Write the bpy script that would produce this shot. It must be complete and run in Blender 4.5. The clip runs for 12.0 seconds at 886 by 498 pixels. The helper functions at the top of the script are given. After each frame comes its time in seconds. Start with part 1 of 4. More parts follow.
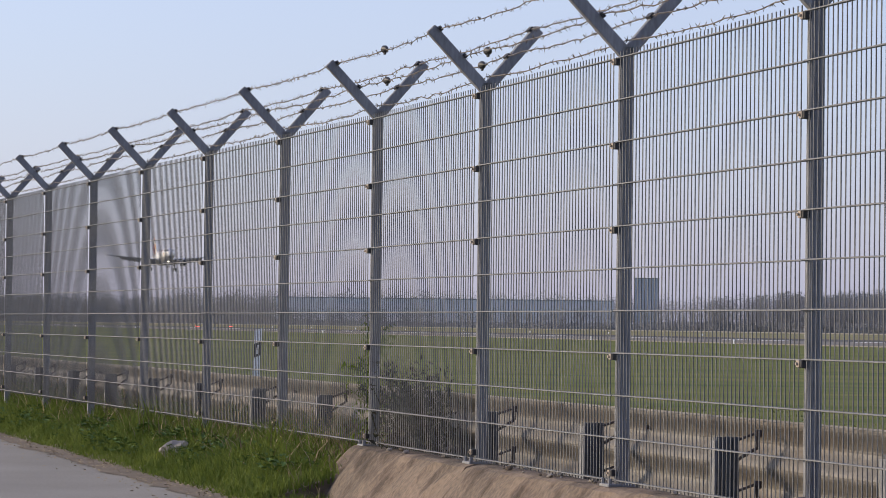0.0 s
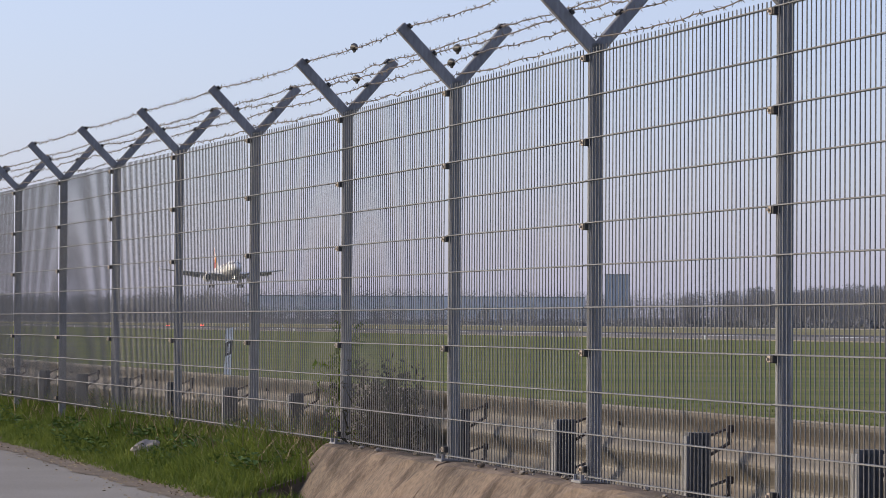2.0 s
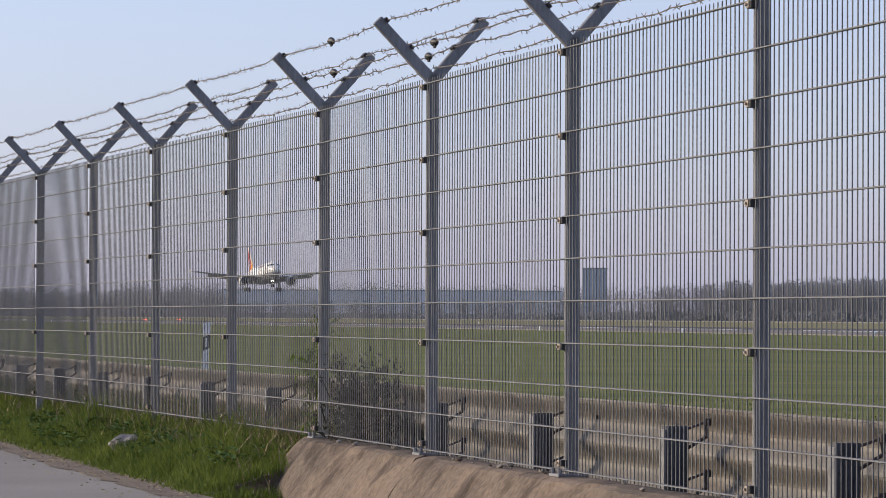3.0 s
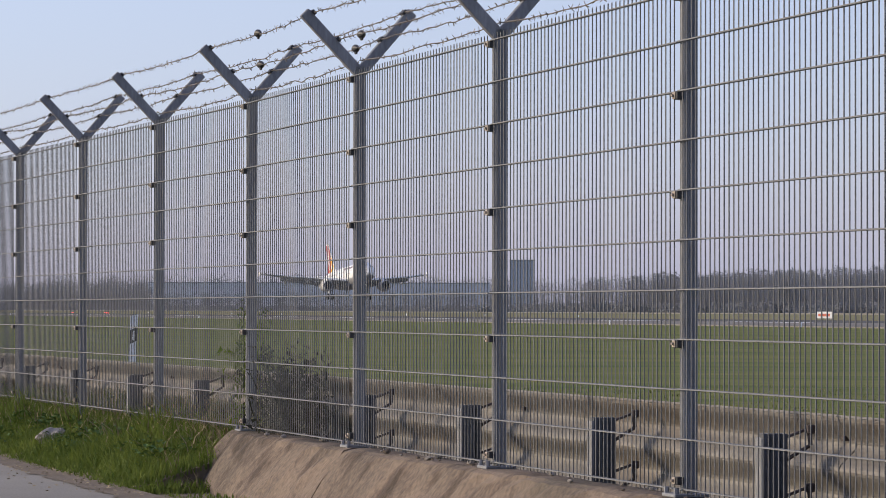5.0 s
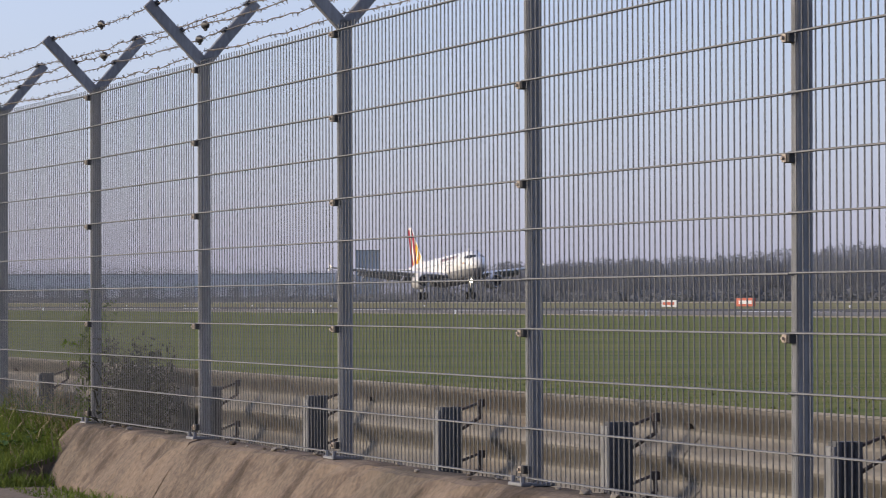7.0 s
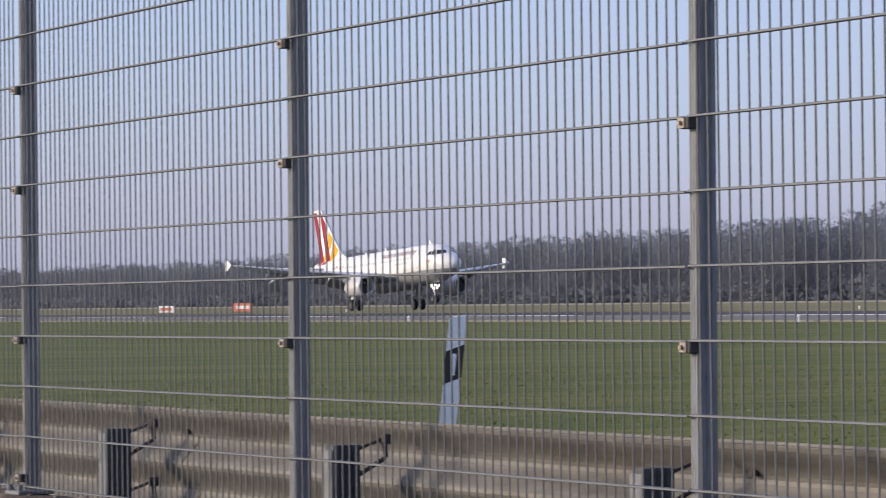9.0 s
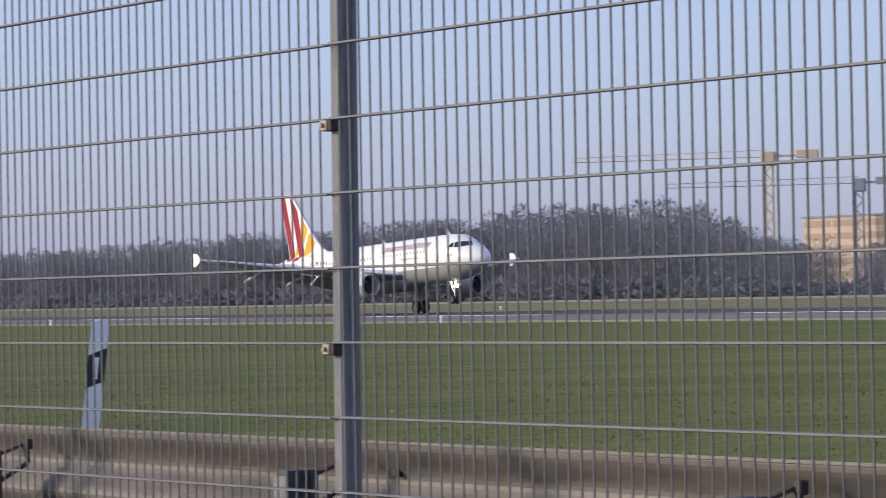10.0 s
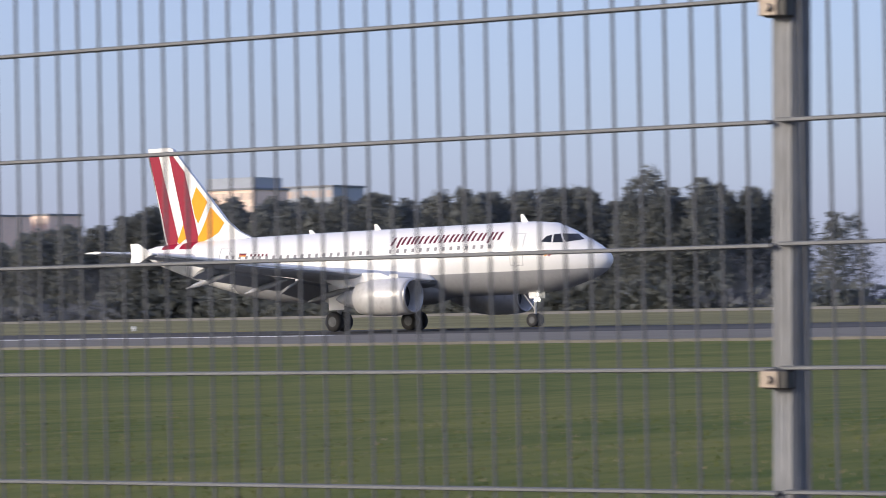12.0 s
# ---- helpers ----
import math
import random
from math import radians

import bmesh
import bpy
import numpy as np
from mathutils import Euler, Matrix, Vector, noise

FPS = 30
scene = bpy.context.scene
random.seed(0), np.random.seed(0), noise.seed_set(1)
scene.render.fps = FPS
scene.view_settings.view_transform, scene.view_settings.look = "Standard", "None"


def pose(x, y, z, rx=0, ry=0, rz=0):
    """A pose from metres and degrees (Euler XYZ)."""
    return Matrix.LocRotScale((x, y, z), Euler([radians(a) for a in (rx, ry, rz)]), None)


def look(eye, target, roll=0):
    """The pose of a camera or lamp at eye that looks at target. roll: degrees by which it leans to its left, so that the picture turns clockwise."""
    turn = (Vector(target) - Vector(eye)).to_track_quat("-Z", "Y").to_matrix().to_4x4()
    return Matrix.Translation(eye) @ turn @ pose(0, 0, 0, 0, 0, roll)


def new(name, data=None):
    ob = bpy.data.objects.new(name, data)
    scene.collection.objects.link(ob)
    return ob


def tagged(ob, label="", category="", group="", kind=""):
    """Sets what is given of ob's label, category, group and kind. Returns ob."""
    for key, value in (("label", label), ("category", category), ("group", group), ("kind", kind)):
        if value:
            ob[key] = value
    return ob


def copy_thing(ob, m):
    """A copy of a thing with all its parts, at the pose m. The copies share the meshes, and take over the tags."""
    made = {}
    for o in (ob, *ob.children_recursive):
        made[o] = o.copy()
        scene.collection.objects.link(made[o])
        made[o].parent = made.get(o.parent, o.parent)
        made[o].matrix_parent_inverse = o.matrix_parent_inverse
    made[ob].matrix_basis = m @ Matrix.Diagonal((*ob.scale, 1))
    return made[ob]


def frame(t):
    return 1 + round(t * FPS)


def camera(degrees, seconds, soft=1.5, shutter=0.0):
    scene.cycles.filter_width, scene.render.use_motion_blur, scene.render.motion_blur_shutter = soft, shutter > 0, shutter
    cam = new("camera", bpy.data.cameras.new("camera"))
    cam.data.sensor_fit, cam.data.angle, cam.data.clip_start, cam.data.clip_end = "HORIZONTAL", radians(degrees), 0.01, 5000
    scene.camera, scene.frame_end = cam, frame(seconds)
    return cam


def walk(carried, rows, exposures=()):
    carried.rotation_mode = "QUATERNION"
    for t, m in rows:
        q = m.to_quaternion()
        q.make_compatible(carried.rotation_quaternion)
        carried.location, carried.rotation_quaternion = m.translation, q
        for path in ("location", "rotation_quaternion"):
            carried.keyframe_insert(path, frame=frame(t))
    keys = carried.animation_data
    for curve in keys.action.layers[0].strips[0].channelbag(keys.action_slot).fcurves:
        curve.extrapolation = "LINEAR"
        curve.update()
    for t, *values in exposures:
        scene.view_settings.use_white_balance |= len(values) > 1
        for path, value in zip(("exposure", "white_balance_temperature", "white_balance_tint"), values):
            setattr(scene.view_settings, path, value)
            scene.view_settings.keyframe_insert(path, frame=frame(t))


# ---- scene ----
CAM = (0.0, 0.0, 1.10)
cam = camera(15.25, 12.0, soft=0.85, shutter=0.20)
cam.data.dof.use_dof = True
cam.data.dof.focus_distance = 26.0
cam.data.dof.aperture_fstop = 60.0
# seconds, tilt, lean, heading of the hand-held camera, which stands still and pans
PAN = [
    (0.0, 91.321, -0.722, 75.347), (0.5, 91.370, -0.666, 75.294), (1.0, 91.378, -0.573, 75.181),
    (1.5, 91.342, -0.479, 75.018), (2.0, 91.282, -0.360, 74.848), (2.5, 91.233, -0.301, 74.686),
    (3.0, 91.179, -0.259, 74.459), (5.0, 91.047, -0.100, 73.207), (5.5, 91.004, -0.054, 72.840),
    (6.0, 90.971, -0.006, 72.342), (6.5, 90.940, 0.123, 71.744), (6.7, 90.915, 0.188, 71.342),
    (8.3, 90.784, 0.400, 65.213), (8.5, 90.790, 0.511, 64.267), (9.0, 90.900, 0.705, 61.855),
    (9.5, 90.953, 0.809, 59.007), (10.0, 90.845, 1.082, 55.683), (10.5, 90.730, 1.309, 52.459),
    (11.0, 90.911, 1.420, 46.820), (11.3, 91.023, 1.369, 43.768), (11.5, 91.063, 1.266, 40.964),
    (11.8, 91.066, 1.290, 36.432), (12.0, 91.001, 1.167, 33.433)]
walk(cam, [(t, pose(*CAM, a, b, c)) for t, a, b, c in PAN],
     exposures=[(0.0, 0.16, 6850, 10), (6.7, 0.10, 6800, 10), (8.5, 0.10, 6550, 10), (12.0, -0.05, 6300, 10)])

# ---- light: low hazy evening sun behind the camera, from the approach end ----
SUN_AZ, SUN_EL = -150.0, 16.0          # degrees clockwise from +y, and above the horizon
sun_way = Vector((math.sin(radians(SUN_AZ)) * math.cos(radians(SUN_EL)),
                  math.cos(radians(SUN_AZ)) * math.cos(radians(SUN_EL)), math.sin(radians(SUN_EL))))
world = bpy.data.worlds.new("sky")
scene.world = world
world.use_nodes = True
wn, wl = world.node_tree.nodes, world.node_tree.links
sky = wn.new("ShaderNodeTexSky")
sky.sky_type = "NISHITA"
sky.sun_disc = False
sky.sun_elevation = radians(SUN_EL)
sky.sun_rotation = radians(SUN_AZ)
sky.air_density, sky.dust_density, sky.ozone_density = 1.0, 1.6, 4.0
wl.new(sky.outputs[0], wn["Background"].inputs[0])
wn["Background"].inputs[1].default_value = 0.105
# even haze in front of the whole sky
haze, both = wn.new("ShaderNodeBackground"), wn.new("ShaderNodeAddShader")
haze.inputs[0].default_value = (0.288, 0.296, 0.466, 1)
wl.new(wn["Background"].outputs[0], both.inputs[0])
wl.new(haze.outputs[0], both.inputs[1])
wl.new(both.outputs[0], wn["World Output"].inputs[0])
sun = new("sun", bpy.data.lights.new("sun", "SUN"))
sun.data.energy, sun.data.angle, sun.data.color = 3.5, radians(14.0), (1.0, 0.85, 0.66)
sun.matrix_world = look(sun_way * 100, (0, 0, 0))


# ---- materials ----
def mat(name, color, rough=0.6, metal=0.0, vary=0.15, scale=3.0, fine=40.0, bump=0.0, rand=0.0, second=None, emit=0.0, stretch=(1, 1, 1), spec=0.5):
    """A node material: the base colour varied by two noises, with fine relief."""
    m = bpy.data.materials.new(name)
    m.use_nodes = True
    nt = m.node_tree
    b = nt.nodes["Principled BSDF"]
    b.inputs["Roughness"].default_value = rough
    b.inputs["Metallic"].default_value = metal
    b.inputs["Specular IOR Level"].default_value = spec
    tc = nt.nodes.new("ShaderNodeTexCoord")
    mp = nt.nodes.new("ShaderNodeMapping")
    mp.inputs["Scale"].default_value = stretch
    nt.links.new(tc.outputs["Object"], mp.inputs[0])
    big, small = nt.nodes.new("ShaderNodeTexNoise"), nt.nodes.new("ShaderNodeTexNoise")
    for n, s in ((big, scale), (small, fine)):
        n.inputs["Scale"].default_value = s
        n.inputs["Detail"].default_value = 5
        nt.links.new(mp.outputs[0], n.inputs["Vector"])
    add = nt.nodes.new("ShaderNodeMath")
    add.operation = "ADD"
    nt.links.new(big.outputs[0], add.inputs[0])
    nt.links.new(small.outputs[0], add.inputs[1])
    last = add.outputs[0]
    if rand:
        info, mul = nt.nodes.new("ShaderNodeObjectInfo"), nt.nodes.new("ShaderNodeMath")
        mul.operation = "MULTIPLY_ADD"
        mul.inputs[1].default_value = rand
        nt.links.new(info.outputs["Random"], mul.inputs[0])
        nt.links.new(last, mul.inputs[2])
        last = mul.outputs[0]
    ramp = nt.nodes.new("ShaderNodeMapRange")
    ramp.inputs[1].default_value, ramp.inputs[2].default_value = 0.65, 1.35 + rand
    nt.links.new(last, ramp.inputs[0])
    mix = nt.nodes.new("ShaderNodeMix")
    mix.data_type = "RGBA"
    other = second or tuple(c * (1 + vary) for c in color)
    mix.inputs[6].default_value = (*[c * (1 - vary) for c in color], 1)
    mix.inputs[7].default_value = (*[min(c, 1) for c in other], 1)
    nt.links.new(ramp.outputs[0], mix.inputs[0])
    nt.links.new(mix.outputs[2], b.inputs["Base Color"])
    if bump:
        bp = nt.nodes.new("ShaderNodeBump")
        bp.inputs["Strength"].default_value = bump
        bp.inputs["Distance"].default_value = 0.01
        nt.links.new(small.outputs[0], bp.inputs["Height"])
        nt.links.new(bp.outputs[0], b.inputs["Normal"])
    if emit:
        b.inputs["Emission Color"].default_value = (*color, 1)
        b.inputs["Emission Strength"].default_value = emit
    return m


GALV = mat("galvanised_steel", (0.205, 0.210, 0.222), 0.6, 0.2, 0.28, 6, 60, 0.15, stretch=(1, 1, 0.25))
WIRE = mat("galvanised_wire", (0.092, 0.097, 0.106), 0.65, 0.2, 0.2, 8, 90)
# same steel, lightened: the light along the horizontal rods' tops is painted in
LITWIRE = mat("lit_horizontal_wire", (0.14, 0.146, 0.155), 0.6, 0.2, 0.2, 8, 90)
BARB = mat("weathered_wire", (0.20, 0.17, 0.14), 0.6, 0.4, 0.25, 8, 60)
CLIP = mat("clip_plate", (0.30, 0.25, 0.205), 0.55, 0.3, 0.2, 20, 90)
BLACK = mat("black_plastic", (0.018, 0.018, 0.02), 0.55, 0, 0.2, 10, 60)
RAILSTEEL = mat("guard_rail_steel", (0.155, 0.146, 0.136), 0.6, 0.25, 0.3, 1.6, 22, 0.1, stretch=(0.25, 1, 1), second=(0.235, 0.215, 0.19))
# steel darkened to hold the shade on the guard posts' sides
POSTSTEEL = mat("shaded_post_steel", (0.075, 0.08, 0.09), 0.6, 0.4, 0.3, 5, 40, 0.1)
RUST = mat("dark_bracket_steel", (0.07, 0.055, 0.05), 0.7, 0.3, 0.3, 9, 50)
CONCRETE = mat("weathered_concrete", (0.125, 0.098, 0.076), 0.95, 0, 0.35, 1.7, 38, 0.9, second=(0.24, 0.178, 0.13))
ASPHALT = mat("asphalt", (0.25, 0.235, 0.205), 0.95, 0, 0.2, 0.6, 60, 0.3, spec=0.15)
RUNWAY = mat("runway_asphalt", (0.20, 0.187, 0.162), 0.95, 0, 0.2, 0.06, 1.2, stretch=(0.15, 1, 1), spec=0.1)
RUBBER = mat("rubber_marked_asphalt", (0.085, 0.082, 0.08), 0.95, 0, 0.3, 0.06, 1.2, stretch=(0.08, 1, 1), spec=0.1)
PAINT = mat("white_line_paint", (0.78, 0.78, 0.76), 0.7, 0, 0.12, 0.5, 6)
GRASS = mat("mown_grass", (0.09, 0.14, 0.028), 0.95, 0, 0.35, 0.30, 3.4, 0.3, second=(0.185, 0.178, 0.052), stretch=(0.8, 0.16, 1), spec=0.1)
DRYGRASS = mat("dry_mown_grass", (0.17, 0.165, 0.075), 0.95, 0, 0.25, 0.10, 1.2, 0.2, second=(0.27, 0.24, 0.12), stretch=(0.2, 0.6, 1), spec=0.1)
TRACK = mat("pale_gravel_track", (0.36, 0.31, 0.22), 0.95, 0, 0.2, 0.1, 1.0, stretch=(0.2, 1, 1), spec=0.1)
BLADES = mat("grass_blades", (0.08, 0.14, 0.022), 0.8, 0, 0.35, 1.5, 12, spec=0.2, second=(0.18, 0.225, 0.05))
STRAW = mat("dry_straw", (0.26, 0.205, 0.12), 0.9, 0, 0.35, 3, 20)
SOIL = mat("dirt", (0.13, 0.10, 0.07), 0.95, 0, 0.4, 2.5, 30, 0.5)
STONE = mat("pale_stone", (0.27, 0.245, 0.215), 0.9, 0, 0.25, 9, 50, 0.5)
WHITE = mat("white_aircraft_paint", (0.80, 0.79, 0.77), 0.3, 0, 0.03, 0.6, 6)
# grey underside paint, made darker to hold the shade below the wing
SHADEUNDER = mat("shaded_underside_grey", (0.26, 0.27, 0.29), 0.5, 0, 0.1, 1, 6)
NACELLE = mat("pale_grey_nacelle_paint", (0.60, 0.59, 0.58), 0.35, 0.1, 0.08, 1.2, 7)
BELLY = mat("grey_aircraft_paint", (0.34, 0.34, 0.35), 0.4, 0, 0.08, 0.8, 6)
WINGGREY = mat("wing_grey_paint", (0.62, 0.64, 0.67), 0.35, 0.05, 0.08, 1, 6)
MAROON = mat("maroon_paint", (0.30, 0.008, 0.035), 0.5, 0, 0.08, 1, 6, spec=0.2)
ORANGE = mat("orange_paint", (0.90, 0.36, 0.01), 0.5, 0, 0.06, 1, 6, spec=0.2)
TEXTC = mat("dark_maroon_lettering", (0.12, 0.008, 0.025), 0.4, 0, 0.05, 1, 6)
DARK = mat("dark_window", (0.02, 0.022, 0.028), 0.15, 0, 0.1, 2, 8)
CABIN = mat("cabin_window", (0.28, 0.27, 0.27), 0.2, 0, 0.1, 2, 8)
TYRE = mat("tyre_rubber", (0.022, 0.022, 0.024), 0.85, 0, 0.2, 6, 30)
METAL = mat("bare_metal", (0.42, 0.42, 0.43), 0.4, 0.7, 0.1, 4, 20)
LAMP = mat("lamp_glow", (1.0, 0.93, 0.80), 0.4, 0, 0.0, 1, 1, emit=8)
REDLAMP = mat("red_lamp_glow", (1.0, 0.06, 0.05), 0.4, 0, 0.0, 1, 1, emit=4)
REDPAINT = mat("faded_red_paint", (0.62, 0.16, 0.10), 0.6, 0, 0.12, 2, 9)
DPOST = mat("white_plastic", (0.78, 0.80, 0.82), 0.5, 0, 0.06, 4, 40)
BARK = mat("grey_brown_twigs", (0.105, 0.085, 0.08), 0.95, 0, 0.35, 0.12, 2.0, spec=0.1)
# distance haze is put into the woods' colours: blue-grey twigs, greyed needles
HAZYBARE = mat("hazy_bare_woodland", (0.215, 0.225, 0.265), 0.95, 0, 0.22, 0.05, 0.8, spec=0.1, second=(0.22, 0.23, 0.25))
HAZYPINE = mat("hazy_pine_needles", (0.185, 0.195, 0.188), 0.9, 0, 0.25, 0.08, 0.9, spec=0.15)
for m, share in ((HAZYBARE, 0.5), (HAZYPINE, 0.5), (BARK, 0.4), (BLADES, 0.35)):
    # thin twigs, needles and blades let light through
    nt = m.node_tree
    b, out = nt.nodes["Principled BSDF"], nt.nodes["Material Output"]
    tl, mx = nt.nodes.new("ShaderNodeBsdfTranslucent"), nt.nodes.new("ShaderNodeMixShader")
    nt.links.new(b.inputs["Base Color"].links[0].from_socket, tl.inputs[0])
    mx.inputs[0].default_value = share
    nt.links.new(b.outputs[0], mx.inputs[1])
    nt.links.new(tl.outputs[0], mx.inputs[2])
    nt.links.new(mx.outputs[0], out.inputs[0])
BUSHM = mat("bush_twigs", (0.055, 0.048, 0.032), 0.9, 0, 0.35, 4, 30, second=(0.065, 0.068, 0.032))
WEED = mat("weed_leaves", (0.08, 0.15, 0.03), 0.7, 0, 0.35, 6, 40, spec=0.25, second=(0.10, 0.17, 0.04))
# painted shade: the dark inside the building shell's open storeys
SHELLDARK = mat("shaded_openings", (0.34, 0.26, 0.20), 0.9, 0, 0.1, 0.1, 1)
PINKWALL = mat("sunlit_render", (0.88, 0.68, 0.57), 0.85, 0, 0.1, 0.08, 1.5)
TANWALL = mat("tan_cladding", (0.46, 0.36, 0.29), 0.85, 0, 0.12, 0.08, 1.5)
GREYWALL = mat("grey_cladding", (0.38, 0.41, 0.47), 0.8, 0, 0.1, 0.05, 1)
PALEWALL = mat("pale_hall_cladding", (0.58, 0.59, 0.64), 0.7, 0, 0.06, 0.05, 1)
ROOFM = mat("grey_roofing", (0.22, 0.23, 0.26), 0.8, 0, 0.1, 0.1, 1)
WINDOWM = mat("far_window_glass", (0.58, 0.46, 0.41), 0.2, 0, 0.2, 0.2, 1)
YELLOW = mat("crane_yellow", (0.52, 0.41, 0.30), 0.6, 0, 0.1, 0.4, 3)
CRANEBLUE = mat("crane_grey_blue", (0.24, 0.28, 0.32), 0.6, 0, 0.1, 0.4, 3)


def stain(m, stretch, scale, low, high, tint):
    """Lays dark, uneven stains over a material's base colour."""
    nt = m.node_tree
    b = nt.nodes["Principled BSDF"]
    before = b.inputs["Base Color"].links[0].from_socket
    tc, mp, n = nt.nodes.new("ShaderNodeTexCoord"), nt.nodes.new("ShaderNodeMapping"), nt.nodes.new("ShaderNodeTexNoise")
    mp.inputs["Scale"].default_value = stretch
    n.inputs["Scale"].default_value, n.inputs["Detail"].default_value, n.inputs["Roughness"].default_value = scale, 7, 0.65
    nt.links.new(tc.outputs["Object"], mp.inputs[0])
    nt.links.new(mp.outputs[0], n.inputs["Vector"])
    mr, mix = nt.nodes.new("ShaderNodeMapRange"), nt.nodes.new("ShaderNodeMix")
    mr.inputs[1].default_value, mr.inputs[2].default_value = low, high
    nt.links.new(n.outputs[0], mr.inputs[0])
    mix.data_type, mix.blend_type = "RGBA", "MULTIPLY"
    mix.inputs[7].default_value = (*tint, 1)
    nt.links.new(mr.outputs[0], mix.inputs[0])
    nt.links.new(before, mix.inputs[6])
    nt.links.new(mix.outputs[2], b.inputs["Base Color"])


stain(CONCRETE, (1.0, 0.8, 0.8), 2.6, 0.47, 0.60, (0.36, 0.33, 0.31))
stain(CONCRETE, (1.0, 1.0, 1.0), 0.9, 0.48, 0.70, (0.62, 0.66, 0.66))
stain(RAILSTEEL, (0.4, 1.0, 1.0), 2.0, 0.52, 0.72, (0.72, 0.62, 0.52))
stain(GALV, (1.0, 1.0, 0.5), 9.0, 0.50, 0.70, (0.75, 0.77, 0.80))
stain(NACELLE, (1.0, 1.0, 1.0), 1.6, 0.52, 0.75, (0.72, 0.70, 0.68))


# ---- mesh helpers ----
def mesh_of(name, bm, material, smooth=False):
    me = bpy.data.meshes.new(name)
    bm.to_mesh(me)
    bm.free()
    for m in (material if isinstance(material, (list, tuple)) else [material]):
        me.materials.append(m)
    if smooth:
        for p in me.polygons:
            p.use_smooth = True
    return me


def part(name, bm, material, parent=None, label="", smooth=False):
    """Links a bmesh as one mesh object under a thing or a part."""
    ob = new(name, mesh_of(name, bm, material, smooth))
    ob.parent = parent
    return tagged(ob, label)


def raw(name, verts, faces, material, parent=None, smooth=False):
    me = bpy.data.meshes.new(name)
    me.from_pydata([tuple(map(float, v)) for v in verts], [], [tuple(f) for f in faces])
    me.materials.append(material)
    if smooth:
        for p in me.polygons:
            p.use_smooth = True
    ob = new(name, me)
    ob.parent = parent
    return ob


def empty(name, m, label, category, group="", kind=""):
    ob = new(name)
    ob.empty_display_size = 0.2
    ob.matrix_basis = m
    return tagged(ob, label, category, group, kind)


def box(bm, x0, x1, y0, y1, z0, z1, m=None, bevel=0.0):
    ret = bmesh.ops.create_cube(bm, size=1)
    vs = ret["verts"]
    for v in vs:
        v.co = Vector(((x0 + x1) / 2 + v.co.x * (x1 - x0), (y0 + y1) / 2 + v.co.y * (y1 - y0), (z0 + z1) / 2 + v.co.z * (z1 - z0)))
    if bevel:
        es = list({e for v in vs for e in v.link_edges})
        r = bmesh.ops.bevel(bm, geom=es, offset=bevel, segments=1, affect="EDGES")
        vs = list({v for f in r["faces"] for v in f.verts} | {v for v in vs if v.is_valid})
    if m is not None:
        for v in vs:
            v.co = m @ v.co
    return vs


def rod(bm, a, b, r0, r1=None, n=6):
    """A tapered rod from a to b."""
    a, b = Vector(a), Vector(b)
    r1 = r0 if r1 is None else r1
    q = (b - a).to_track_quat("Z", "Y")
    rings = []
    for p, r in ((a, r0), (b, r1)):
        rings.append([bm.verts.new(p + q @ Vector((r * math.cos(i * math.tau / n), r * math.sin(i * math.tau / n), 0))) for i in range(n)])
    for i in range(n):
        bm.faces.new((rings[0][i], rings[0][(i + 1) % n], rings[1][(i + 1) % n], rings[1][i]))
    bm.faces.new(rings[0][::-1])
    bm.faces.new(rings[1])


def loft(bm, rings, cap=True):
    rows = [[bm.verts.new(p) for p in ring] for ring in rings]
    n = len(rows[0])
    for a, b in zip(rows, rows[1:]):
        for i in range(n):
            bm.faces.new((a[i], a[(i + 1) % n], b[(i + 1) % n], b[i]))
    if cap:
        bm.faces.new(rows[0][::-1])
        bm.faces.new(rows[-1])
    return rows


def turned(bm, profile, n=24, axis="x", at=(0, 0, 0), cap=True):
    """A body of revolution; profile: (along, radius)."""
    rings = []
    for s, r in profile:
        ring = []
        for i in range(n):
            c, d = r * math.cos(i * math.tau / n), r * math.sin(i * math.tau / n)
            p = {"x": (s, c, d), "y": (c, s, d), "z": (c, d, s)}[axis]
            ring.append(Vector(p) + Vector(at))
        rings.append(ring)
    loft(bm, rings, cap)
    if cap:
        bmesh.ops.recalc_face_normals(bm, faces=bm.faces[:])


def prism(bm, outline, thick, m=None):
    """A flat outline in x, z, thick along y, centred."""
    a = [bm.verts.new((x, -thick / 2, z)) for x, z in outline]
    b = [bm.verts.new((x, thick / 2, z)) for x, z in outline]
    n = len(outline)
    bm.faces.new(a)
    bm.faces.new(b[::-1])
    for i in range(n):
        bm.faces.new((a[i], b[i], b[(i + 1) % n], a[(i + 1) % n]))
    if m is not None:
        for v in a + b:
            v.co = m @ v.co
    bmesh.ops.recalc_face_normals(bm, faces=bm.faces[:])


# ---- ground ----
RUN_TURN = -0.90                       # the runway's heading against the fence, degrees
RUN_SLOPE = math.tan(radians(RUN_TURN))


def run_y(x):
    return 158.5 + RUN_SLOPE * x


PROFILE = [(-400, 0.0), (3.9, 0.0), (12.0, -0.03), (25, -0.12), (60, -0.35), (122, -0.60), (127.5, -0.53), (147, -0.33), (158.5, -0.25), (178, -0.32), (240, -0.2), (380, 0.28), (700, 0.35), (6000, 0.35)]


def ground_z(y):
    return float(np.interp(y, [p[0] for p in PROFILE], [p[1] for p in PROFILE]))


